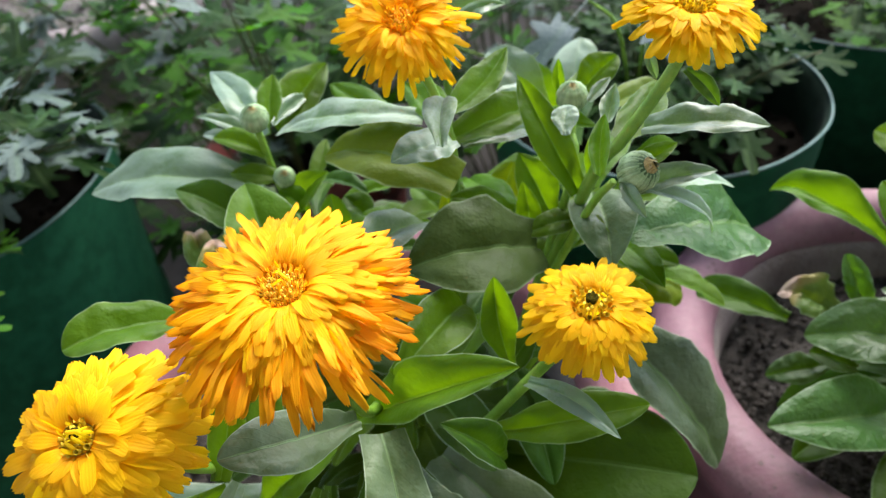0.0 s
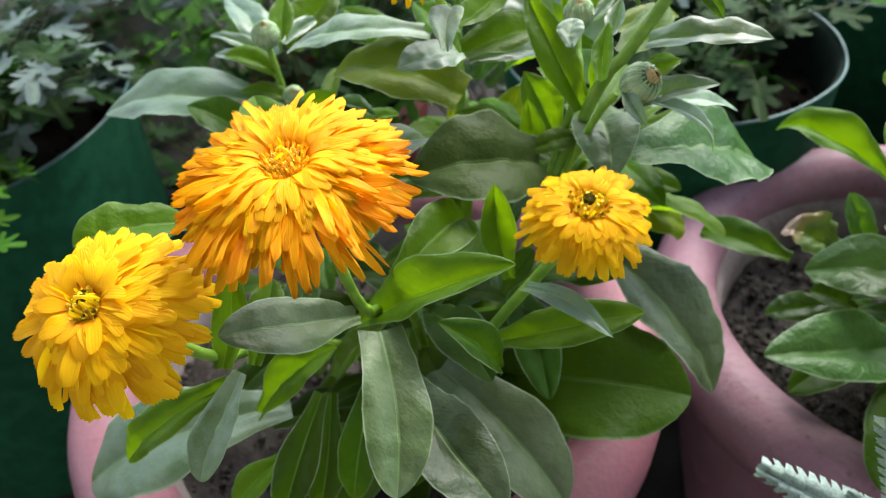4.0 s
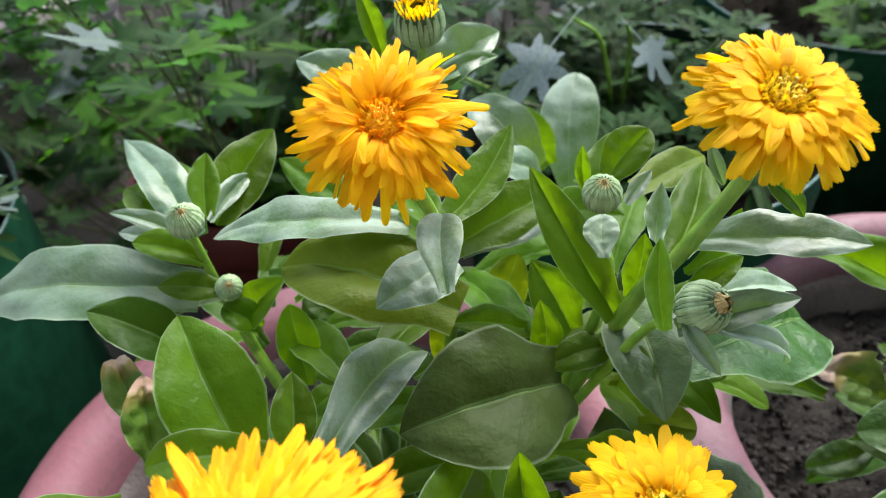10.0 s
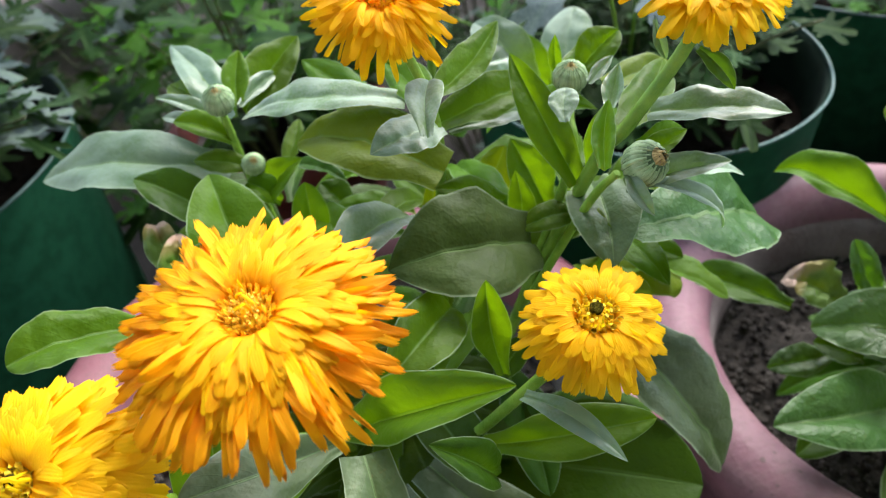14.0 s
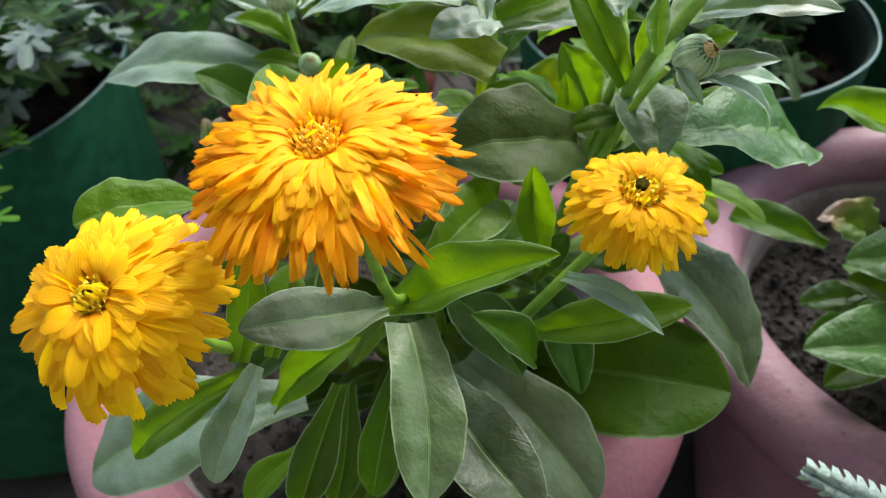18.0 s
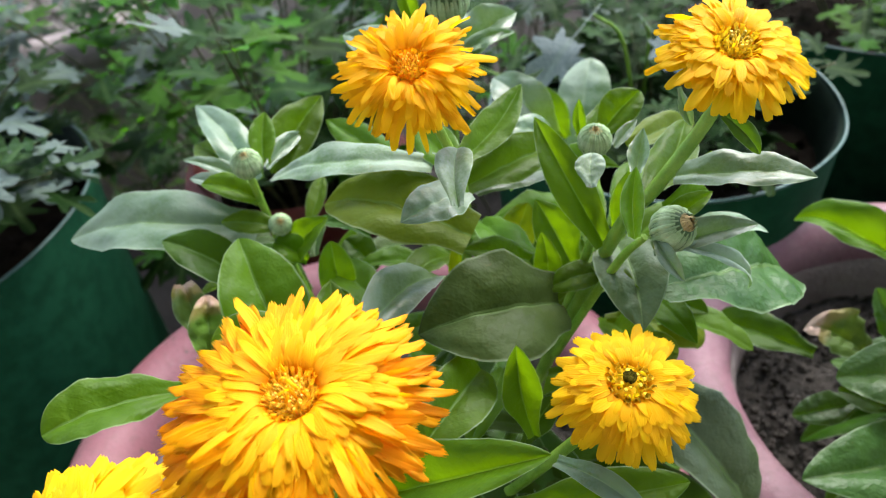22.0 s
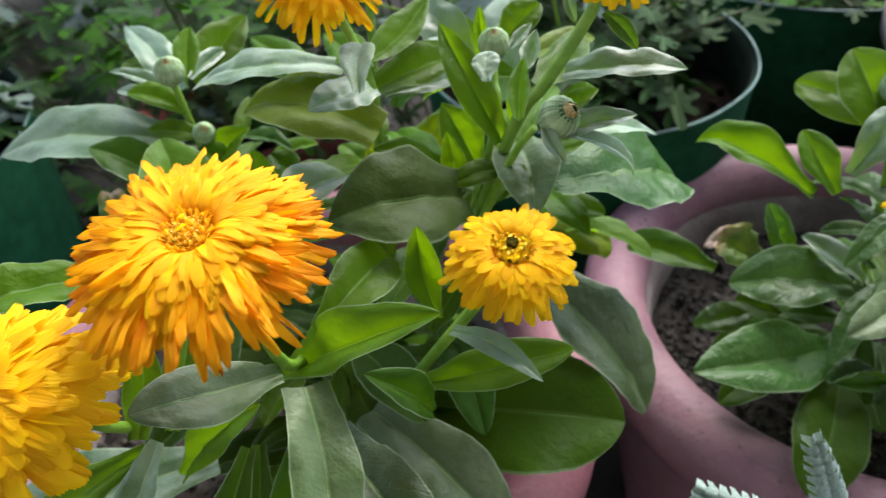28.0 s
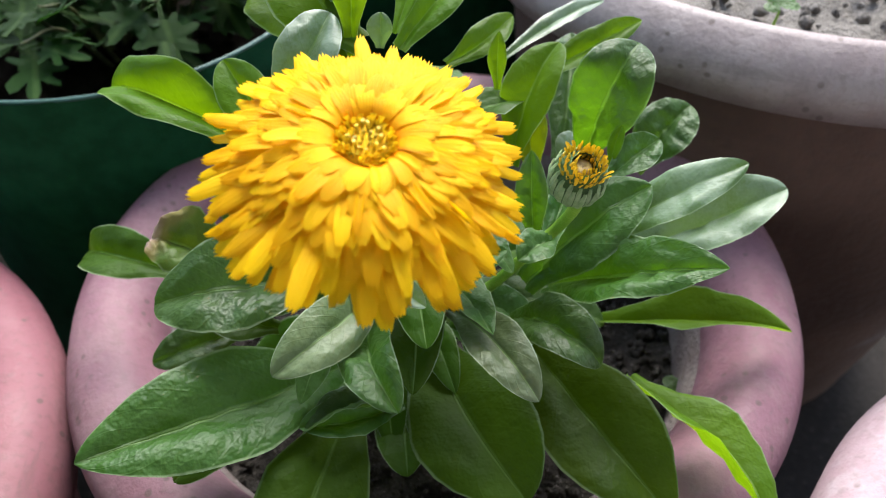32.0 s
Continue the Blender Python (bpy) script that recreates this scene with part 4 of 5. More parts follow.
leaf(main, (0.073, 0.470, 0.479), (0.041, 0.500, 0.504), 0.028, (-0.014, -0.652, 0.758), 0.20, 0.15, "pale")
leaf(main, (0.076, 0.460, 0.479), (0.046, 0.440, 0.504), 0.021, (0.710, -0.283, 0.645), 0.15, 0.15, "pale")
leaf(main, (0.083, 0.500, 0.459), (0.067, 0.520, 0.486), 0.021, (0.097, -0.767, 0.635), 0.10, 0.28)
leaf(main, (0.090, 0.390, 0.527), (0.110, 0.408, 0.541), 0.018, (-0.058, -0.591, 0.804), -0.04, 0.47)
leaf(main, (0.084, 0.400, 0.519), (0.107, 0.430, 0.527), 0.017, (0.111, -0.341, 0.933), -0.05, 0.41)
leaf(main, (0.082, 0.380, 0.535), (0.081, 0.385, 0.551), 0.006, (-0.087, -0.953, 0.290), -0.05, 0.53)
leaf(main, (0.105, 0.400, 0.517), (0.142, 0.430, 0.512), 0.017, (0.302, -0.200, 0.932), 0.05, 0.28, "olive")
leaf(main, (0.106, 0.345, 0.530), (0.129, 0.396, 0.533), 0.020, (0.041, -0.081, 0.996), -0.04, 0.41)
leaf(main, (0.100, 0.345, 0.538), (0.105, 0.365, 0.548), 0.009, (-0.137, -0.416, 0.899), -0.15, 0.66, "pale")
leaf(main, (0.094, 0.365, 0.539), (0.104, 0.375, 0.546), 0.006, (-0.100, -0.526, 0.844), -0.05, 0.41, "pale")
leaf(main, (0.095, 0.308, 0.537), (0.098, 0.335, 0.550), 0.009, (-0.170, -0.387, 0.906), -0.05, 0.53)
leaf(main, (0.096, 0.350, 0.509), (0.099, 0.355, 0.534), 0.012, (-0.304, -0.928, 0.217), 0.00, 0.41)
leaf(main, (0.083, 0.342, 0.536), (0.084, 0.356, 0.543), 0.012, (-0.075, -0.439, 0.895), 0.02, 0.18, "white", 0.00, 0.01)
leaf(main, (0.132, 0.352, 0.560), (0.146, 0.345, 0.546), 0.008, (0.094, -0.860, 0.501), 0.10, 0.28, "dark")
leaf(main, (0.116, 0.360, 0.568), (0.120, 0.350, 0.557), 0.005, (-0.116, -0.759, 0.640), 0.03, 0.41, "pale")
leaf(main, (0.117, 0.352, 0.533), (0.165, 0.336, 0.542), 0.019, (-0.252, -0.221, 0.942), 0.06, 0.28, "pale")
leaf(main, (0.125, 0.355, 0.529), (0.132, 0.360, 0.539), 0.005, (-0.373, -0.687, 0.623), 0.00, 0.41)
leaf(main, (0.111, 0.340, 0.518), (0.132, 0.350, 0.526), 0.010, (-0.104, -0.450, 0.887), 0.00, 0.47)
leaf(main, (0.113, 0.350, 0.519), (0.133, 0.360, 0.520), 0.010, (0.139, -0.369, 0.919), 0.00, 0.47)
leaf(main, (0.121, 0.355, 0.500), (0.166, 0.369, 0.489), 0.012, (0.283, -0.166, 0.945), 0.08, 0.22, "white")
leaf(main, (0.107, 0.330, 0.513), (0.146, 0.332, 0.523), 0.013, (-0.219, -0.402, 0.889), 0.08, 0.41, "pale")
leaf(main, (0.112, 0.338, 0.484), (0.186, 0.391, 0.448), 0.050, (0.30, -0.25, 0.92), 0.06, 0.16, "quilted", 0.0, 0.0)
leaf(main, (0.109, 0.325, 0.520), (0.149, 0.333, 0.488), 0.008, (0.558, -0.326, 0.779), 0.22, 0.50, "white")
leaf(main, (0.106, 0.322, 0.525), (0.114, 0.306, 0.518), 0.007, (-0.237, -0.470, 0.850), 0.05, 0.41, "pale")
leaf(main, (0.097, 0.362, 0.490), (0.103, 0.313, 0.485), 0.031, (-0.133, -0.110, 0.985), 0.14, 0.28, "weathered")
leaf(main, (0.070, 0.336, 0.478), (0.012, 0.310, 0.488), 0.051, (0.317, -0.356, 0.879), 0.12, 0.23, "old")
leaf(main, (-0.011, 0.300, 0.494), (0.019, 0.363, 0.472), 0.023, (0.380, 0.137, 0.915), 0.10, 0.41, "pale")
leaf(main, (-0.044, 0.310, 0.473), (-0.071, 0.353, 0.507), 0.037, (0.291, -0.476, 0.830), 0.06, 0.28)
leaf(main, (-0.023, 0.300, 0.491), (-0.024, 0.325, 0.506), 0.016, (0.234, -0.498, 0.835), 0.00, 0.34)
leaf(main, (-0.082, 0.370, 0.465), (-0.121, 0.375, 0.490), 0.025, (0.444, -0.423, 0.790), 0.10, 0.28, "dark")
leaf(main, (-0.096, 0.340, 0.445), (-0.118, 0.375, 0.469), 0.018, (0.316, -0.387, 0.866), 0.05, 0.53, "dry", 0.60)
leaf(main, (-0.092, 0.328, 0.446), (-0.094, 0.352, 0.479), 0.020, (0.427, -0.672, 0.605), 0.05, 0.53, "dry", 0.60)
leaf(main, (-0.053, 0.380, 0.469), (-0.067, 0.380, 0.482), 0.015, (0.583, -0.462, 0.668), 0.20, 0.41)
leaf(main, (-0.064, 0.385, 0.465), (-0.040, 0.390, 0.489), 0.018, (-0.404, -0.739, 0.539), 0.15, 0.41)
leaf(main, (-0.088, 0.298, 0.468), (-0.134, 0.266, 0.481), 0.028, (-0.05, -0.30, 0.95), 0.10, 0.30, "leaf", 0.0, 0.3)
leaf(main, (-0.022, 0.290, 0.511), (-0.062, 0.285, 0.513), 0.016, (0.085, -0.275, 0.958), 0.12, 0.28)
leaf(main, (0.077, 0.360, 0.481), (0.062, 0.370, 0.510), 0.021, (0.203, -0.892, 0.405), 0.00, 0.34)
leaf(main, (0.066, 0.355, 0.469), (0.064, 0.355, 0.503), 0.013, (-0.017, -1.000, -0.001), 0.00, 0.28)
leaf(main, (0.080, 0.370, 0.483), (0.074, 0.370, 0.493), 0.009, (0.502, -0.816, 0.286), 0.00, 0.28, "dark")
leaf(main, (0.060, 0.360, 0.482), (0.029, 0.351, 0.498), 0.015, (0.494, -0.267, 0.828), 0.06, 0.34)
leaf(main, (0.043, 0.385, 0.451), (0.059, 0.400, 0.486), 0.020, (-0.226, -0.853, 0.470), 0.00, 0.22, "olive")
leaf(main, (0.092, 0.345, 0.489), (0.065, 0.340, 0.483), 0.015, (-0.123, -0.339, 0.933), 0.06, 0.22)
leaf(main, (0.025, 0.370, 0.493), (0.025, 0.360, 0.463), 0.011, (0.062, -0.947, 0.315), 0.03, 0.15, "olive")
leaf(main, (-0.023, 0.400, 0.444), (-0.040, 0.410, 0.458), 0.020, (0.319, -0.547, 0.774), 0.00, 0.28, "dark")
leaf(main, (-0.036, 0.370, 0.441), (-0.040, 0.385, 0.477), 0.019, (0.310, -0.863, 0.399), 0.00, 0.28)
leaf(main, (-0.003, 0.400, 0.506), (-0.045, 0.440, 0.515), 0.020, (-0.097, -0.313, 0.945), 0.00, 0.28)
leaf(main, (0.002, 0.445, 0.541), (-0.033, 0.460, 0.553), 0.021, (0.045, -0.562, 0.826), 0.05, 0.28, "pale")
leaf(main, (0.022, 0.450, 0.538), (0.056, 0.470, 0.555), 0.024, (-0.029, -0.631, 0.776), 0.05, 0.41, "pale")
leaf(main, (0.025, 0.450, 0.542), (0.055, 0.455, 0.551), 0.010, (-0.156, -0.538, 0.829), 0.05, 0.41, "white")
leaf(main, (0.006, 0.450, 0.558), (-0.002, 0.460, 0.582), 0.010, (0.180, -0.887, 0.425), 0.00, 0.41)
leaf(main, (-0.001, 0.241, 0.469), (-0.038, 0.202, 0.497), 0.025, (0.25, -0.42, 0.87), 0.06, 0.24, "weathered", 0.0, 0.6)
leaf(main, (-0.010, 0.269, 0.434), (0.063, 0.251, 0.490), 0.026, (-0.627, -0.298, 0.719), 0.08, 0.56)
leaf(main, (0.0065, 0.244, 0.4565), (0.0195, 0.188, 0.4225), 0.028, (0.25, -0.45, 0.86), 0.05, 0.22, "weathered", 0.0, 2.0)
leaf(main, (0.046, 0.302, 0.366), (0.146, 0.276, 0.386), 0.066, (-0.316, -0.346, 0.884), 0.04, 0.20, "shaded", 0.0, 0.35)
leaf(main, (0.058, 0.290, 0.447), (0.052, 0.296, 0.495), 0.017, (0.155, -0.977, 0.144), -0.03, 0.41)
leaf(main, (0.012, 0.262, 0.470), (0.0373, 0.309, 0.4686), 0.026, (0.331, -0.310, 0.891), 0.14, 0.30, "leaf", 0.0, 0.1)
leaf(main, (0.051, 0.270, 0.425), (0.116, 0.264, 0.454), 0.023, (-0.400, -0.374, 0.837), 0.06, 0.41)
leaf(main, (0.066, 0.266, 0.464), (0.101, 0.237, 0.466), 0.010, (-0.268, -0.284, 0.921), 0.10, 0.15, "pale")
leaf(main, (0.088, 0.352, 0.426), (0.1665, 0.303, 0.357), 0.047, (0.50, -0.30, 0.80), 0.12, 0.34, "dull", 0.00, 1.3)
leaf(main, (0.054, 0.260, 0.417), (0.032, 0.244, 0.464), 0.019, (0.910, -0.231, 0.346), 0.12, 0.50, "dark")
leaf(main, (0.023, 0.280, 0.392), (0.087, 0.235, 0.349), 0.040, (0.208, -0.505, 0.838), 0.12, 0.28, "weathered", 0.0, 1.6)
leaf(main, (0.013, 0.250, 0.414), (0.060, 0.195, 0.406), 0.034, (-0.084, -0.213, 0.973), 0.10, 0.28, "dull", 0.0, 1.4)
leaf(main, (0.026, 0.270, 0.379), (0.051, 0.250, 0.368), 0.020, (0.084, -0.398, 0.913), 0.10, 0.28, "dark")
leaf(main, (-0.048, 0.222, 0.4525), (-0.0615, 0.187, 0.426), 0.021, (-0.25, -0.50, 0.83), 0.05, 0.16, "pale", 0.0, 0.4)
leaf(main, (-0.052, 0.260, 0.383), (-0.163, 0.230, 0.347), 0.051, (-0.191, -0.382, 0.904), 0.12, 0.22, "pale")
leaf(main, (-0.056, 0.225, 0.442), (-0.107, 0.205, 0.409), 0.020, (-0.277, -0.569, 0.774), 0.08, 0.41)
leaf(main, (-0.054, 0.220, 0.457), (-0.050, 0.245, 0.492), 0.015, (0.353, -0.777, 0.521), -0.03, 0.41)
leaf(main, (-0.046, 0.230, 0.448), (-0.042, 0.260, 0.470), 0.017, (0.293, -0.596, 0.748), 0.00, 0.34)
leaf(main, (-0.054, 0.235, 0.408), (-0.013, 0.240, 0.451), 0.020, (-0.483, -0.686, 0.544), 0.06, 0.41)
leaf(main, (-0.029, 0.250, 0.406), (-0.046, 0.210, 0.362), 0.021, (0.111, -0.754, 0.647), 0.10, 0.41, "dark")
leaf(main, (-0.029, 0.260, 0.394), (-0.036, 0.225, 0.341), 0.020, (0.167, -0.831, 0.531), 0.10, 0.41, "dark")
leaf(main, (-0.050, 0.235, 0.375), (-0.072, 0.215, 0.361), 0.016, (-0.016, -0.559, 0.829), 0.05, 0.41)
leaf(main, (0.000, 0.250, 0.429), (-0.014, 0.220, 0.363), 0.019, (0.050, -0.913, 0.405), 0.08, 0.28, "dark")
leaf(main, (0.097, 0.370, 0.430), (0.158, 0.404, 0.388), 0.030, (0.634, -0.261, 0.728), 0.08, 0.22, "olive", 0.0, 0.0)
leaf(main, (0.103, 0.340, 0.445), (0.125, 0.335, 0.446), 0.016, (-0.131, -0.457, 0.880), 0.10, 0.28, "olive")
leaf(main, (0.085, 0.330, 0.344), (0.054, 0.300, 0.398), 0.036, (0.856, 0.045, 0.514), 0.10, 0.28, "dark")
leaf(main, (0.054, 0.300, 0.427), (0.068, 0.310, 0.448), 0.013, (-0.179, -0.845, 0.504), 0.00, 0.41, "dark")
# fillers in darker greens, so the gaps between leaves read as shade
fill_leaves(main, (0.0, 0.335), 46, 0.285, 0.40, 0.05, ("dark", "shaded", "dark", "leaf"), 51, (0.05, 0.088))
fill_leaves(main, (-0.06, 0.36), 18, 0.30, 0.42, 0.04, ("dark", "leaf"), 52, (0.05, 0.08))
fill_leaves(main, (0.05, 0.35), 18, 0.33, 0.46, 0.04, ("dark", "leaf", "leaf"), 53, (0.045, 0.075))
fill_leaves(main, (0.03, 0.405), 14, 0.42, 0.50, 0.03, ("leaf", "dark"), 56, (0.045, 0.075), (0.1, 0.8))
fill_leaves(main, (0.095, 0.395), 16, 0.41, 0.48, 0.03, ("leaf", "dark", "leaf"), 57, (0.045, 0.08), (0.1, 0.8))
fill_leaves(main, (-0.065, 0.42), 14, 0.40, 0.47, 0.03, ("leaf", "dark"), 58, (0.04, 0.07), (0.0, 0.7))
flower(main, (-0.0095, 0.228, 0.550), (-0.02, -0.20, 0.98), 0.0455, 1, "full golden orange flower with ragged drooping outer petals", 720, (15, 56), (0.98, 0.30), (0.40, 0.75), 0.090, (ORANGE, GOLD, AMBER), 0.042, 14, (0.17, 220, FLORET_GOLD, 7, GOLD, False))
flower(main, (0.015, 0.358, 0.583), (0.04, -0.54, 0.84), 0.0335, 2, "golden orange flower with narrow pointed petals", 280, (8, 48), (1.0, 0.40), (0.38, 0.58), 0.108, (AMBER, AMBER, AMBER), 0.085, 10, (0.19, 70, FLORET_ORANGE, 0, AMBER, False))
flower(main, (0.1305, 0.348, 0.5893), (0.10, -0.36, 0.93), 0.0298, 3, "bright yellow double flower with blunt petals", 220, (13, 46), (1.0, 0.40), (0.36, 0.5), 0.165, (YELLOW, YELLOW, YELLOW), 0.035, 4, (0.23, 60, FLORET_OLIVE, 8, STRAP, False))
flower(main, (0.0905, 0.270, 0.5035), (0.03, -0.34, 0.94), 0.0310, 4, "small bright yellow double flower with dark eye", 240, (1, 46), (0.98, 0.34), (0.42, 0.6), 0.145, (YELLOW, YELLOW, YELLOW), 0.03, 3, (0.21, 30, FLORET_YELLOW, 24, STRAP, True))
flower(main, (-0.076, 0.195, 0.516), (-0.05, -0.50, 0.86), 0.0400, 6, "bright yellow double flower with broad drooping petals", 340, (-5, 48), (1.03, 0.32), (0.46, 0.66), 0.168, (YELLOW, YELLOW, YELLOW), 0.05, 8, (0.14, 24, FLORET_YELLOW, 20, STRAP, True))
bud(main, (0.087, 0.3735, 0.5375), (0.0, -0.25, 0.97), 0.0068, "closed striped green bud")
bud(main, (0.1124, 0.3267, 0.5265), (0.55, -0.45, 0.7), 0.0083, "green bud with a ragged tuft of tan tips", flat=True)
bud(main, (-0.073, 0.390, 0.522), (0.1, -0.3, 0.95), 0.0070, "closed striped green bud")
bud(main, (-0.063, 0.385, 0.489), (0.3, -0.5, 0.8), 0.0055, "small closed green bud")
bud(main, (0.023, 0.450, 0.570), (0.0, -0.15, 0.98), 0.0098, "half open bud with yellow florets", 60, YELLOW)

# ---- the marigold in the scuffed pot ----
right = thing("marigold_plant", (0.325, 0.40, 0.242), "pot marigold with one large yellow flower and broad leaves", "plant", "marigold plants")
stem(right, [(0.322, 0.395, 0.242), (0.318, 0.375, 0.36), (0.312, 0.345, 0.43), (0.303, 0.325, 0.475)], 0.005, 0.0036)
stem(right, [(0.328, 0.395, 0.242), (0.342, 0.378, 0.33), (0.360, 0.362, 0.375), (0.376, 0.345, 0.418), (0.373, 0.339, 0.436)], 0.004, 0.003)
stem(right, [(0.322, 0.405, 0.242), (0.325, 0.42, 0.36), (0.318, 0.43, 0.44), (0.315, 0.438, 0.462)], 0.004, 0.0028)
leaf(right, (0.292, 0.367, 0.330), (0.193, 0.321, 0.368), 0.044, (0.457, -0.190, 0.869), 0.06, 0.34, "leaf", 0.0, 0.75)
leaf(right, (0.274, 0.415, 0.412), (0.209, 0.456, 0.435), 0.027, (0.027, -0.469, 0.883), 0.08, 0.66, "leaf", 0.35)
leaf(right, (0.251, 0.400, 0.364), (0.214, 0.414, 0.386), 0.030, (0.287, -0.507, 0.813), 0.12, 0.47, "dry", 0.70)
leaf(right, (0.228, 0.415, 0.354), (0.179, 0.451, 0.347), 0.026, (-0.306, -0.234, 0.923), 0.10, 0.41, "dark")
leaf(right, (0.290, 0.371, 0.378), (0.221, 0.374, 0.382), 0.038, (0.110, -0.380, 0.918), 0.12, 0.30, "leaf", 0.0, 0.5)
leaf(right, (0.305, 0.352, 0.388), (0.2645, 0.318, 0.396), 0.022, (0.525, -0.15, 0.850), 0.12, 0.30, "weathered", 0.15, 0.5)
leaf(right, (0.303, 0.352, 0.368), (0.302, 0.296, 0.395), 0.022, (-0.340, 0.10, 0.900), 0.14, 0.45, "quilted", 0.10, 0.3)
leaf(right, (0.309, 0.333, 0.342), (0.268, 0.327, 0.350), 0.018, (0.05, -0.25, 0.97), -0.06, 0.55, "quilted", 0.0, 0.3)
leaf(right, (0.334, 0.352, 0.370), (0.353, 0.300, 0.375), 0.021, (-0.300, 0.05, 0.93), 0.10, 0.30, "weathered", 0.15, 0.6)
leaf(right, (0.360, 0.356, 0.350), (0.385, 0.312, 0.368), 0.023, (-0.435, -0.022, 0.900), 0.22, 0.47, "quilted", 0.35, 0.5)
leaf(right, (0.405, 0.372, 0.316), (0.487, 0.336, 0.330), 0.022, (-0.30, 0.25, 0.90), 0.07, 0.55, "fresh", 0.00, 0.60)
leaf(right, (0.381, 0.370, 0.352), (0.424, 0.317, 0.407), 0.030, (-0.732, 0.101, 0.673), 0.08, 0.47)
leaf(right, (0.369, 0.365, 0.361), (0.414, 0.360, 0.411), 0.033, (-0.689, -0.447, 0.571), 0.06, 0.34)
leaf(right, (0.399, 0.370, 0.374), (0.456, 0.362, 0.411), 0.022, (-0.552, -0.327, 0.767), 0.05, 0.28, "pale")
leaf(right, (0.422, 0.385, 0.347), (0.489, 0.373, 0.382), 0.029, (-0.485, -0.303, 0.820), 0.06, 0.34, "pale")
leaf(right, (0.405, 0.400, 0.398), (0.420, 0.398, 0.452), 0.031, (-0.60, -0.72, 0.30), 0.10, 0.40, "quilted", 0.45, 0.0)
leaf(right, (0.441, 0.420, 0.365), (0.470, 0.430, 0.390), 0.028, (-0.427, -0.552, 0.716), 0.10, 0.34)
leaf(right, (0.402, 0.420, 0.379), (0.426, 0.479, 0.408), 0.025, (-0.209, -0.364, 0.908), 0.04, 0.41)
leaf(right, (0.384, 0.430, 0.415), (0.445, 0.445, 0.430), 0.015, (-0.093, -0.496, 0.863), 0.03, 0.41)
leaf(right, (0.377, 0.440, 0.422), (0.438, 0.470, 0.429), 0.010, (0.056, -0.348, 0.936), 0.03, 0.41, "pale")
leaf(right, (0.372, 0.400, 0.398), (0.398, 0.425, 0.439), 0.022, (-0.50, -0.65, 0.55), 0.04, 0.35, "fresh", 0.10, 0.1)
leaf(right, (0.382, 0.400, 0.391), (0.381, 0.420, 0.421), 0.017, (-0.295, -0.801, 0.521), 0.00, 0.41, "olive")
leaf(right, (0.352, 0.430, 0.431), (0.386, 0.450, 0.438), 0.015, (0.121, -0.490, 0.863), 0.00, 0.41)
leaf(right, (0.318, 0.420, 0.451), (0.277, 0.484, 0.450), 0.029, (-0.567, -0.340, 0.750), 0.03, 0.28)
leaf(right, (0.313, 0.420, 0.442), (0.297, 0.464, 0.481), 0.037, (-0.264, -0.692, 0.672), 0.00, 0.28)
leaf(right, (0.313, 0.415, 0.458), (0.316, 0.430, 0.489), 0.015, (-0.257, -0.863, 0.435), 0.00, 0.41)
leaf(right, (0.283, 0.400, 0.438), (0.307, 0.420, 0.467), 0.023, (-0.197, -0.728, 0.656), 0.10, 0.41, "pale")
leaf(right, (0.280, 0.400, 0.424), (0.265, 0.430, 0.448), 0.021, (-0.152, -0.671, 0.726), 0.00, 0.41)
leaf(right, (0.331, 0.420, 0.447), (0.368, 0.450, 0.461), 0.019, (0.074, -0.491, 0.868), 0.00, 0.41)
leaf(right, (0.330, 0.420, 0.454), (0.349, 0.450, 0.473), 0.010, (-0.097, -0.494, 0.864), 0.00, 0.41)
leaf(right, (0.368, 0.410, 0.429), (0.371, 0.420, 0.449), 0.008, (-0.380, -0.810, 0.448), 0.00, 0.41)
leaf(right, (0.324, 0.420, 0.449), (0.326, 0.425, 0.461), 0.010, (-0.290, -0.866, 0.408), 0.00, 0.41, "pale")
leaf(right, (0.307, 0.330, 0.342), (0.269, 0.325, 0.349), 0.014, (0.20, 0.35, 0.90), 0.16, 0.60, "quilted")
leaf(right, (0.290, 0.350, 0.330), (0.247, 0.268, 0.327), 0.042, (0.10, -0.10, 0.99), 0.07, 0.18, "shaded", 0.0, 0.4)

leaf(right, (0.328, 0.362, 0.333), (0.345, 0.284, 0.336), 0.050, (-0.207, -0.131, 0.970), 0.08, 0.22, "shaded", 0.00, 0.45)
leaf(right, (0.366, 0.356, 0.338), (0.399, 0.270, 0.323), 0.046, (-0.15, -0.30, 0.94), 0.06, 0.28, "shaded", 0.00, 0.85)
leaf(right, (0.404, 0.328, 0.330), (0.434, 0.253, 0.321), 0.030, (0.45, 0.20, 0.87), 0.06, 0.50, "fresh", 0.0, 0.7)
leaf(right, (0.274, 0.370, 0.308), (0.215, 0.330, 0.327), 0.027, (0.363, -0.101, 0.926), 0.10, 0.28, "dark")
leaf(right, (0.249, 0.390, 0.339), (0.209, 0.380, 0.340), 0.020, (0.109, -0.339, 0.935), 0.10, 0.41)
leaf(right, (0.263, 0.385, 0.341), (0.235, 0.390, 0.351), 0.020, (0.225, -0.405, 0.886), 0.10, 0.41, "dark")
leaf(right, (0.300, 0.345, 0.403), (0.319, 0.325, 0.407), 0.011, (-0.355, -0.101, 0.930), 0.15, 0.41, "pale")
leaf(right, (0.322, 0.350, 0.384), (0.353, 0.345, 0.406), 0.015, (-0.586, -0.336, 0.738), 0.06, 0.41)
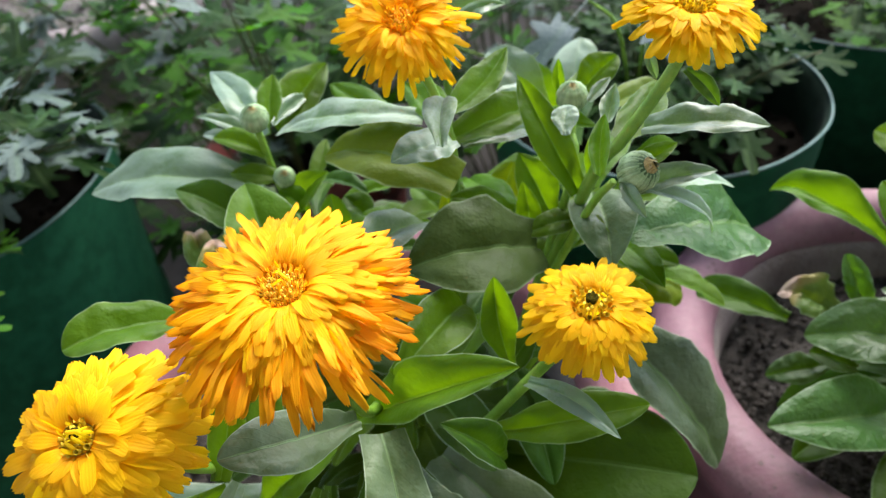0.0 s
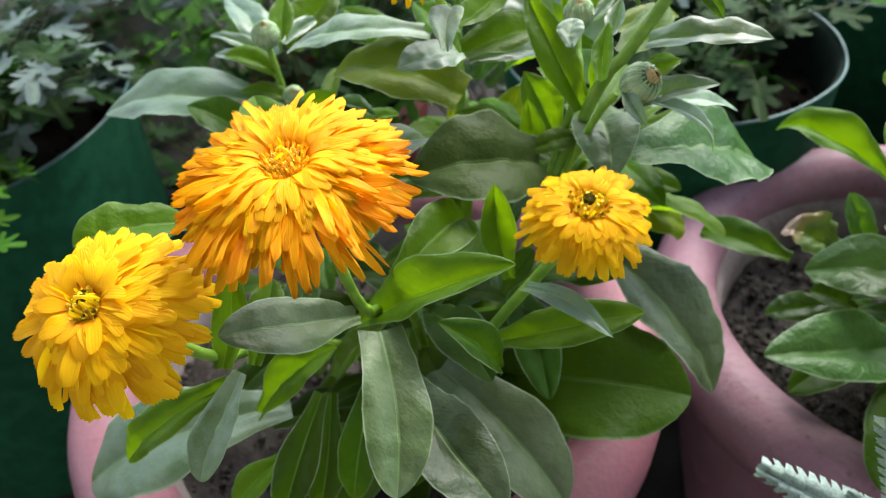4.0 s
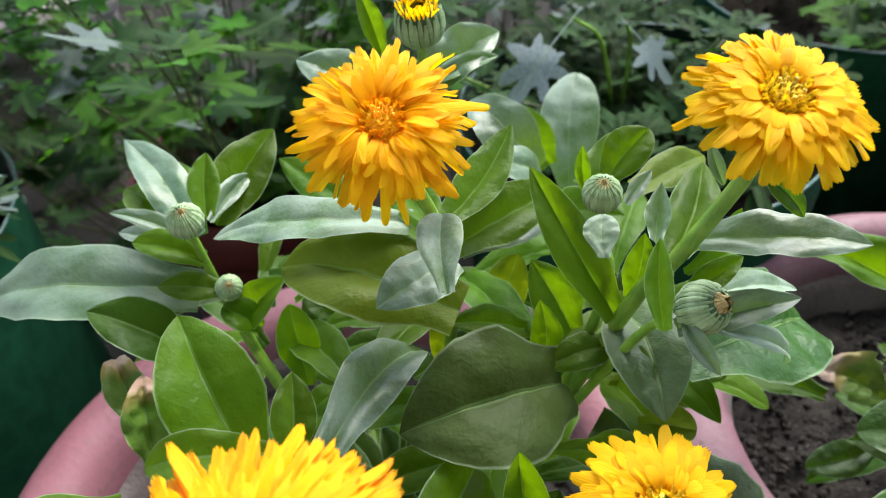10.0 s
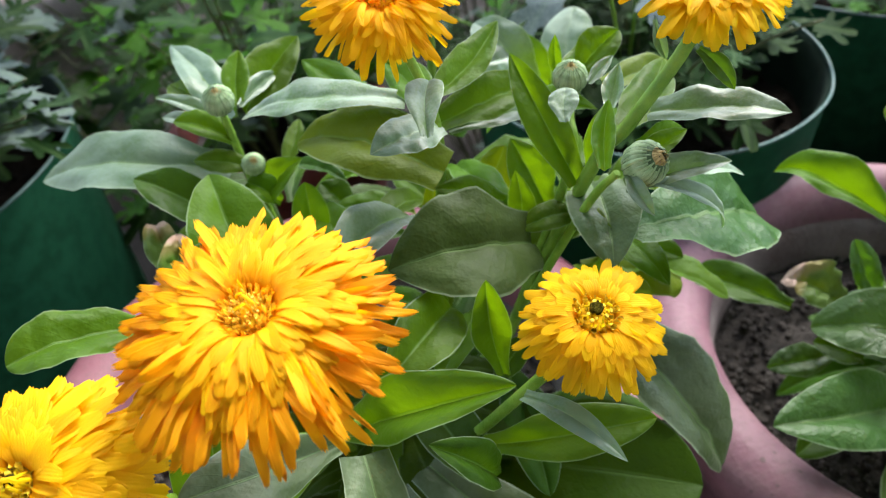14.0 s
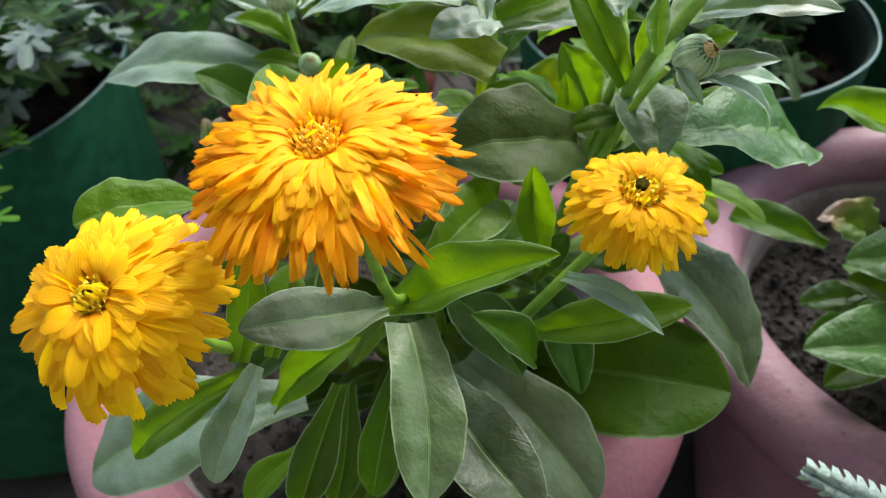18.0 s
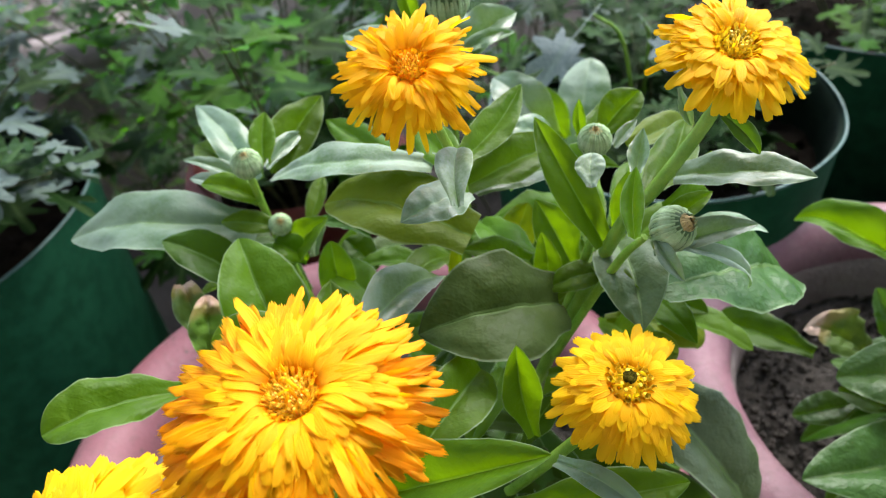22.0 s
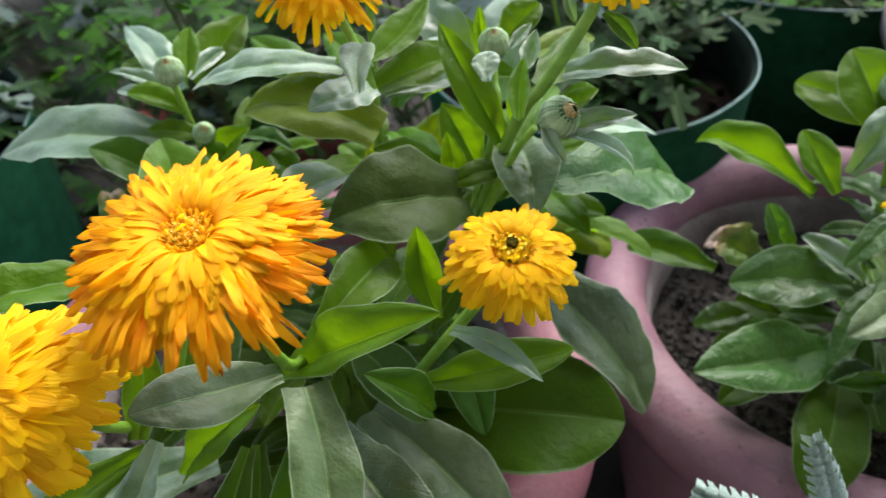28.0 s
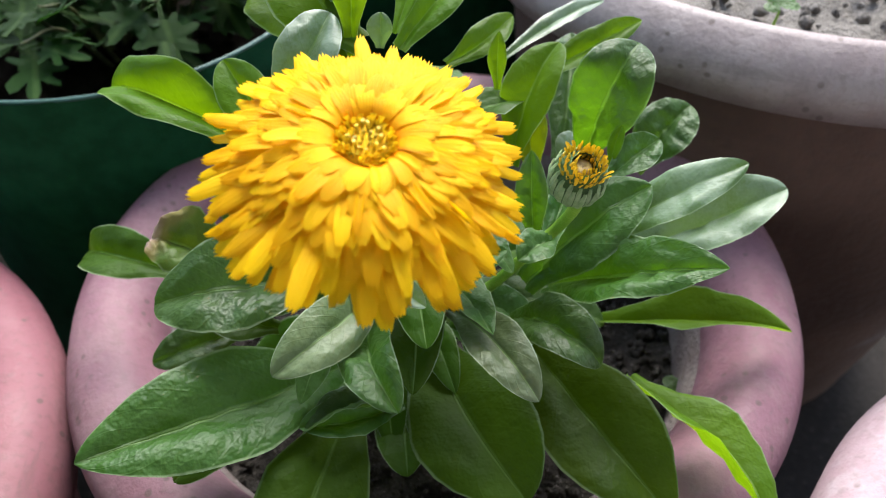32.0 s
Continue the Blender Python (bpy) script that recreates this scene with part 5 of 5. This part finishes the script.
leaf(right, (0.268, 0.400, 0.371), (0.253, 0.420, 0.403), 0.018, (0.115, -0.810, 0.574), 0.00, 0.28)
leaf(right, (0.295, 0.370, 0.384), (0.263, 0.390, 0.403), 0.016, (0.174, -0.538, 0.825), 0.10, 0.41, "pale")
leaf(right, (0.370, 0.345, 0.406), (0.354, 0.335, 0.410), 0.014, (0.313, -0.165, 0.935), 0.10, 0.41)
leaf(right, (0.401, 0.370, 0.408), (0.426, 0.380, 0.415), 0.016, (-0.080, -0.440, 0.894), 0.00, 0.34)
leaf(right, (0.404, 0.375, 0.410), (0.409, 0.380, 0.425), 0.006, (-0.505, -0.737, 0.449), 0.00, 0.41)
leaf(right, (0.369, 0.360, 0.391), (0.371, 0.375, 0.424), 0.013, (-0.343, -0.848, 0.405), 0.00, 0.41)
leaf(right, (0.394, 0.400, 0.392), (0.405, 0.410, 0.400), 0.013, (-0.166, -0.485, 0.859), 0.10, 0.28, "pale")
leaf(right, (0.370, 0.350, 0.394), (0.401, 0.390, 0.408), 0.016, (-0.074, -0.290, 0.954), 0.00, 0.41)
# dark filler leaves added to darken the gaps and shade soil and rim
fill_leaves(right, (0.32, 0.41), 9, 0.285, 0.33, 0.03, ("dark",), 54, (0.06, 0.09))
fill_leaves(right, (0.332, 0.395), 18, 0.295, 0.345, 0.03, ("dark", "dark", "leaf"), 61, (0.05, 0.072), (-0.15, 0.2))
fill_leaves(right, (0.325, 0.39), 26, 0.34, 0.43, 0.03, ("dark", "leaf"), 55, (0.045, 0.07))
flower(right, (0.305, 0.317, 0.4825), (0.04, -0.29, 0.95), 0.0490, 5, "very full bright yellow flower with overlapping petals", 680, (8, 42), (0.95, 0.28), (0.30, 0.5), 0.110, (YELLOW, YELLOW, YELLOW), 0.015, 2, (0.15, 70, FLORET_OLIVE, 0, STRAP, False))
bud(right, (0.3722, 0.3357, 0.4425), (0.05, -0.35, 0.93), 0.0090, "opening bud with a tuft of yellow florets", 90, FLORET_YELLOW)
bud(right, (0.315, 0.440, 0.468), (0.1, -0.2, 0.97), 0.0085, "half open brownish bud", 30, FLORET_YELLOW)


# ---- chrysanthemums in the bags behind ----
def lobed_mesh(seed):
    """A chrysanthemum leaf of unit length along x: five rounded, toothed lobes with deep narrow bays, a stalk, a slight droop."""
    rnd = random.Random(seed)
    lobes = [(0.0, 0.52, 0.46), (0.80, 0.44, 0.38), (-0.80, 0.44, 0.38), (1.65, 0.37, 0.44), (-1.65, 0.37, 0.44), (2.5, 0.27, 0.4), (-2.5, 0.27, 0.4)]
    lobes = [(a + rnd.uniform(-0.12, 0.12), r * rnd.uniform(0.86, 1.12), w * rnd.uniform(0.80, 0.98)) for a, r, w in lobes]
    n, verts, uvs, faces = 56, [], [], []
    bend, cupping, roll = rnd.uniform(0.15, 0.4), rnd.uniform(0.1, 0.5), rnd.uniform(-0.2, 0.2)

    def add(x, y):
        verts.append((x, y, -bend * x * x + cupping * y * y + roll * x * y + 0.02 * math.sin(11 * x + 7 * y + seed)))
        uvs.append((0.5 + 0.6 * y, x))

    add(0.5, 0.0)
    rims = []
    for i in range(n):
        a = -math.pi + 2 * math.pi * (i + 0.5) / n
        r = 0.185
        for c, length, w in lobes:
            d = min(1.0, abs(a - c) / w)
            r = max(r, length * (1 - d ** 1.5) ** 0.55)
        r *= 1 - 0.09 * (i % 3 == 0)
        rims.append((a, r))
    for f in (0.5, 1.0):
        for a, r in rims:
            add(0.5 + f * r * math.cos(a), f * r * math.sin(a) * 0.95)
    for i in range(n):
        j = (i + 1) % n
        faces.append((0, 1 + i, 1 + j))
        faces.append((1 + i, 1 + n + i, 1 + n + j, 1 + j))
    k = len(verts)
    for x, y in ((-0.12, -0.008), (-0.12, 0.008), (0.36, 0.006), (0.36, -0.006)):
        add(x, y)
    faces.append((k, k + 3, k + 2, k + 1))
    me = bpy.data.meshes.new("leaf")
    me.from_pydata(verts, [], faces)
    layer = me.uv_layers.new(name="blade")
    for loop in me.loops:
        layer.data[loop.index].uv = uvs[loop.vertex_index]
    return smooth(me)


LOBED = {}
GREY_LEAVES = [((0.112, 0.630, 0.482), (0.063, 0.583, 0.452), 0.076), ((-0.150, 0.770, 0.405), (-0.225, 0.752, 0.345), 0.085), ((0.150, 0.640, 0.470), (0.190, 0.600, 0.440), 0.05)]
for kind, mat in zip(("deep", "bright", "grey"), MUM):
    LOBED[kind] = [lobed_mesh(s) for s in (1, 2, 3, 4, 5)]
    for me in LOBED[kind]:
        me.materials.append(mat)


SILVERY = lobed_mesh(9)
SILVERY.materials.append(MUM_SILVER)


def chrysanthemum(place, spread, low, high, stems, leaves, kinds, seed, label, size=(0.035, 0.06), lean=(0.0, 0.0)):
    rnd = random.Random(seed)
    ob = thing("chrysanthemum_plant", place, label, "plant", "chrysanthemum plants")
    shoots = []
    for i in range(stems):
        a, d = rnd.uniform(0, 6.283), spread * math.sqrt(rnd.random())
        top = Vector((d * math.cos(a) + lean[0], d * math.sin(a) + lean[1], rnd.uniform(low + 0.35 * (high - low), high) - place[2]))
        foot = Vector(((top.x - lean[0]) * 0.25, (top.y - lean[1]) * 0.25, 0))
        knee = (foot + top) / 2 + Vector((0, 0, 0.02 + 0.6 * abs(lean[0])))
        part("stem", tube([foot, knee, top], 0.0016, 0.0008, 6), MUM_STEM, ob)
        shoots.append((foot, knee, top))
    for i in range(leaves):
        foot, knee, top = shoots[i % stems]
        s = 1 - rnd.random() ** 2.2 * 0.8
        p = foot * (1 - s) ** 2 + knee * (2 * s * (1 - s)) + top * s * s
        a = rnd.uniform(0, 6.283)
        m = Matrix.Translation(p) @ Matrix.Rotation(a, 4, "Z") @ Matrix.Rotation(-rnd.uniform(-0.3, 0.75), 4, "Y") @ Matrix.Rotation(rnd.uniform(-0.5, 0.5), 4, "X")
        leaf_ob = mesh_part("leaf", rnd.choice(LOBED[rnd.choice(kinds)]), None, ob)
        k = rnd.uniform(*size) * (1.1 - 0.35 * s)
        leaf_ob.matrix_basis = m @ Matrix.Diagonal((k, k, k, 1))
    return ob


chrysanthemum((-0.47, 0.56, 0.315), 0.22, 0.37, 0.465, 40, 300, ("deep", "grey", "deep", "deep"), 21, "leafy chrysanthemum with grey green lobed leaves in a grow bag", (0.05, 0.08), (0.01, -0.02))
chrysanthemum((-0.20, 0.82, 0.205), 0.24, 0.28, 0.56, 40, 340, ("bright", "deep", "bright", "deep", "grey"), 22, "leafy chrysanthemum with fresh green lobed leaves in a red pot", (0.055, 0.09))
# low plants in the shade-darkened tone, added to cover the lit ground
chrysanthemum((-0.36, 1.0, 0.0), 0.34, 0.16, 0.40, 44, 420, ("deep", "deep", "deep", "bright"), 26, "dense chrysanthemum behind the bags, leaves darkened for shade", (0.05, 0.085))
chrysanthemum((0.05, 1.08, 0.0), 0.32, 0.20, 0.46, 40, 300, ("deep", "deep", "bright", "grey"), 27, "dense chrysanthemum far behind the marigolds, leaves darkened for shade", (0.05, 0.085))
chrysanthemum((0.178, 0.70, 0.315), 0.14, 0.34, 0.43, 28, 230, ("deep", "deep"), 23, "young chrysanthemum in a green grow bag, leaves darkened for shade", (0.04, 0.07), (0.0, 0.01))
chrysanthemum((0.20, 0.95, 0.0), 0.17, 0.25, 0.50, 22, 190, ("deep", "deep", "grey"), 28, "chrysanthemum standing between two grow bags, leaves darkened for shade", (0.05, 0.085))
chrysanthemum((0.449, 0.918, 0.312), 0.16, 0.33, 0.42, 18, 110, ("deep", "bright", "deep"), 24, "young chrysanthemum in the bag behind", (0.04, 0.07))
chrysanthemum((-0.41, 0.472, 0.315), 0.075, 0.35, 0.435, 10, 130, ("bright", "deep", "bright"), 31, "slender chrysanthemum leaning over the lip of a grow bag", (0.025, 0.045), (0.085, -0.10))

# broad grey leaves that reach forward over the lip
bagged = [o for o in bpy.data.objects if o.name.startswith("chrysanthemum_plant") and abs(o.location.x - 0.178) < 0.01 and abs(o.location.y - 0.70) < 0.02][0]
for spot, tip, size in GREY_LEAVES:
    x = (Vector(tip) - Vector(spot)).normalized()
    n = Vector((0.0, -0.45, 0.9))
    n = (n - x * n.dot(x)).normalized()
    limb = mesh_part("leaf", SILVERY, None, bagged, "broad silvery grey lobed leaf")
    limb.matrix_basis = Matrix.Translation(Vector(spot) - bagged.location) @ Matrix((x, n.cross(x), n)).transposed().to_4x4() @ Matrix.Diagonal((size, size, size, 1))
    part("stem", tube([(-0.01, 0.02, 0.0), (Vector(spot) - bagged.location) * 0.55 + Vector((0, 0.01, 0.03)), Vector(spot) - bagged.location], 0.0018, 0.001, 6), STEM, bagged)

# ---- woolly herb between the pots ----
herb = thing("dusty_herb", (0.237, 0.200, -0.012), "small pale woolly herb with feathery toothed leaves", "plant")


def feather_mesh():
    """A woolly pinnate leaf of unit length along x: twelve pairs of rounded, cupped leaflets that overlap like a ladder."""
    verts, uvs, faces = [], [], []
    for i in range(13):
        t = 0.06 + 0.90 * i / 12
        reach = 0.165 * (1 - 0.55 * t ** 3)
        deep = 0.078
        for side in (-1, 1):
            k = len(verts)
            for r in range(5):
                v = r / 4
                w = deep * (0.55 + 0.45 * math.sin(math.pi * min(1.0, v + 0.2))) * (1 if r < 4 else 0.7)
                for c in range(4):
                    e = c / 3 * 2 - 1
                    x = t + e * w * (1.0 - 0.3 * v * v) + 0.25 * v * reach
                    z = 0.024 * (1 - e * e) + 0.05 * math.sin(math.pi * v) - 0.06 * v * v - 0.25 * t * t + 0.012 * math.sin(9 * i + 3 * r)
                    verts.append((x, side * (v * reach - 0.006), z))
                    uvs.append((0.5 + 0.4 * side * v, t))
            for r in range(4):
                for c in range(3):
                    q = k + r * 4 + c
                    faces.append((q, q + 1, q + 5, q + 4))
    me = bpy.data.meshes.new("leaf")
    me.from_pydata(verts, [], faces)
    layer = me.uv_layers.new(name="blade")
    for loop in me.loops:
        layer.data[loop.index].uv = uvs[loop.vertex_index]
    return smooth(me)


FEATHER = feather_mesh()
FEATHER.materials.append(DOWNY)
part("stem", tube([(0, 0, 0.012), (0.005, 0.0, 0.2), (0.0, 0.01, 0.37)], 0.003, 0.002), STEM, herb)
for foot, tip in (((-0.000, 0.025, 0.368), (-0.013, 0.039, 0.423)), ((-0.002, 0.025, 0.368), (-0.060, 0.035, 0.393)), ((-0.002, 0.025, 0.373), (-0.026, 0.030, 0.389)), ((0.002, 0.025, 0.363), (0.007, 0.020, 0.400))):
    way = Vector(tip) - Vector(foot)
    x, n = way.normalized(), Vector((0.1, -0.75, 0.6))
    n = (n - x * n.dot(x)).normalized()
    ob = mesh_part("leaf", FEATHER, None, herb)
    ob.matrix_basis = Matrix.Translation(foot) @ Matrix((x, n.cross(x), n)).transposed().to_4x4() @ Matrix.Diagonal((way.length, way.length, way.length, 1))


def seedling(place, size, label):
    """A weed seedling: a thread of a stem with three round leaflets."""
    ob = thing("weed_seedling", place, label, "weed", "weed seedlings")
    part("stem", tube([(0, 0, -0.004), (0.001, 0, size * 0.4), (0.0, 0.001, size * 0.8)], 0.0008, 0.0005, 6), STEM, ob)
    for k in range(4):
        a = k * 1.57 + 0.4
        tip = Vector((math.cos(a) * size, math.sin(a) * size, size * (0.85 + 0.1 * (k % 2))))
        leaf(ob, Vector(place) + Vector((0, 0, size * 0.78)), Vector(place) + tip, size * 0.75, (0, -0.2, 1), 0.08, 0.1, "leaf", 0.0, 0.0)


seedling((0.460, 0.360, 0.244), 0.012, "tiny green weed sprouting beside the pot wall")
seedling((0.539, 0.478, 0.398), 0.011, "tiny green weed sprouting in dry soil")
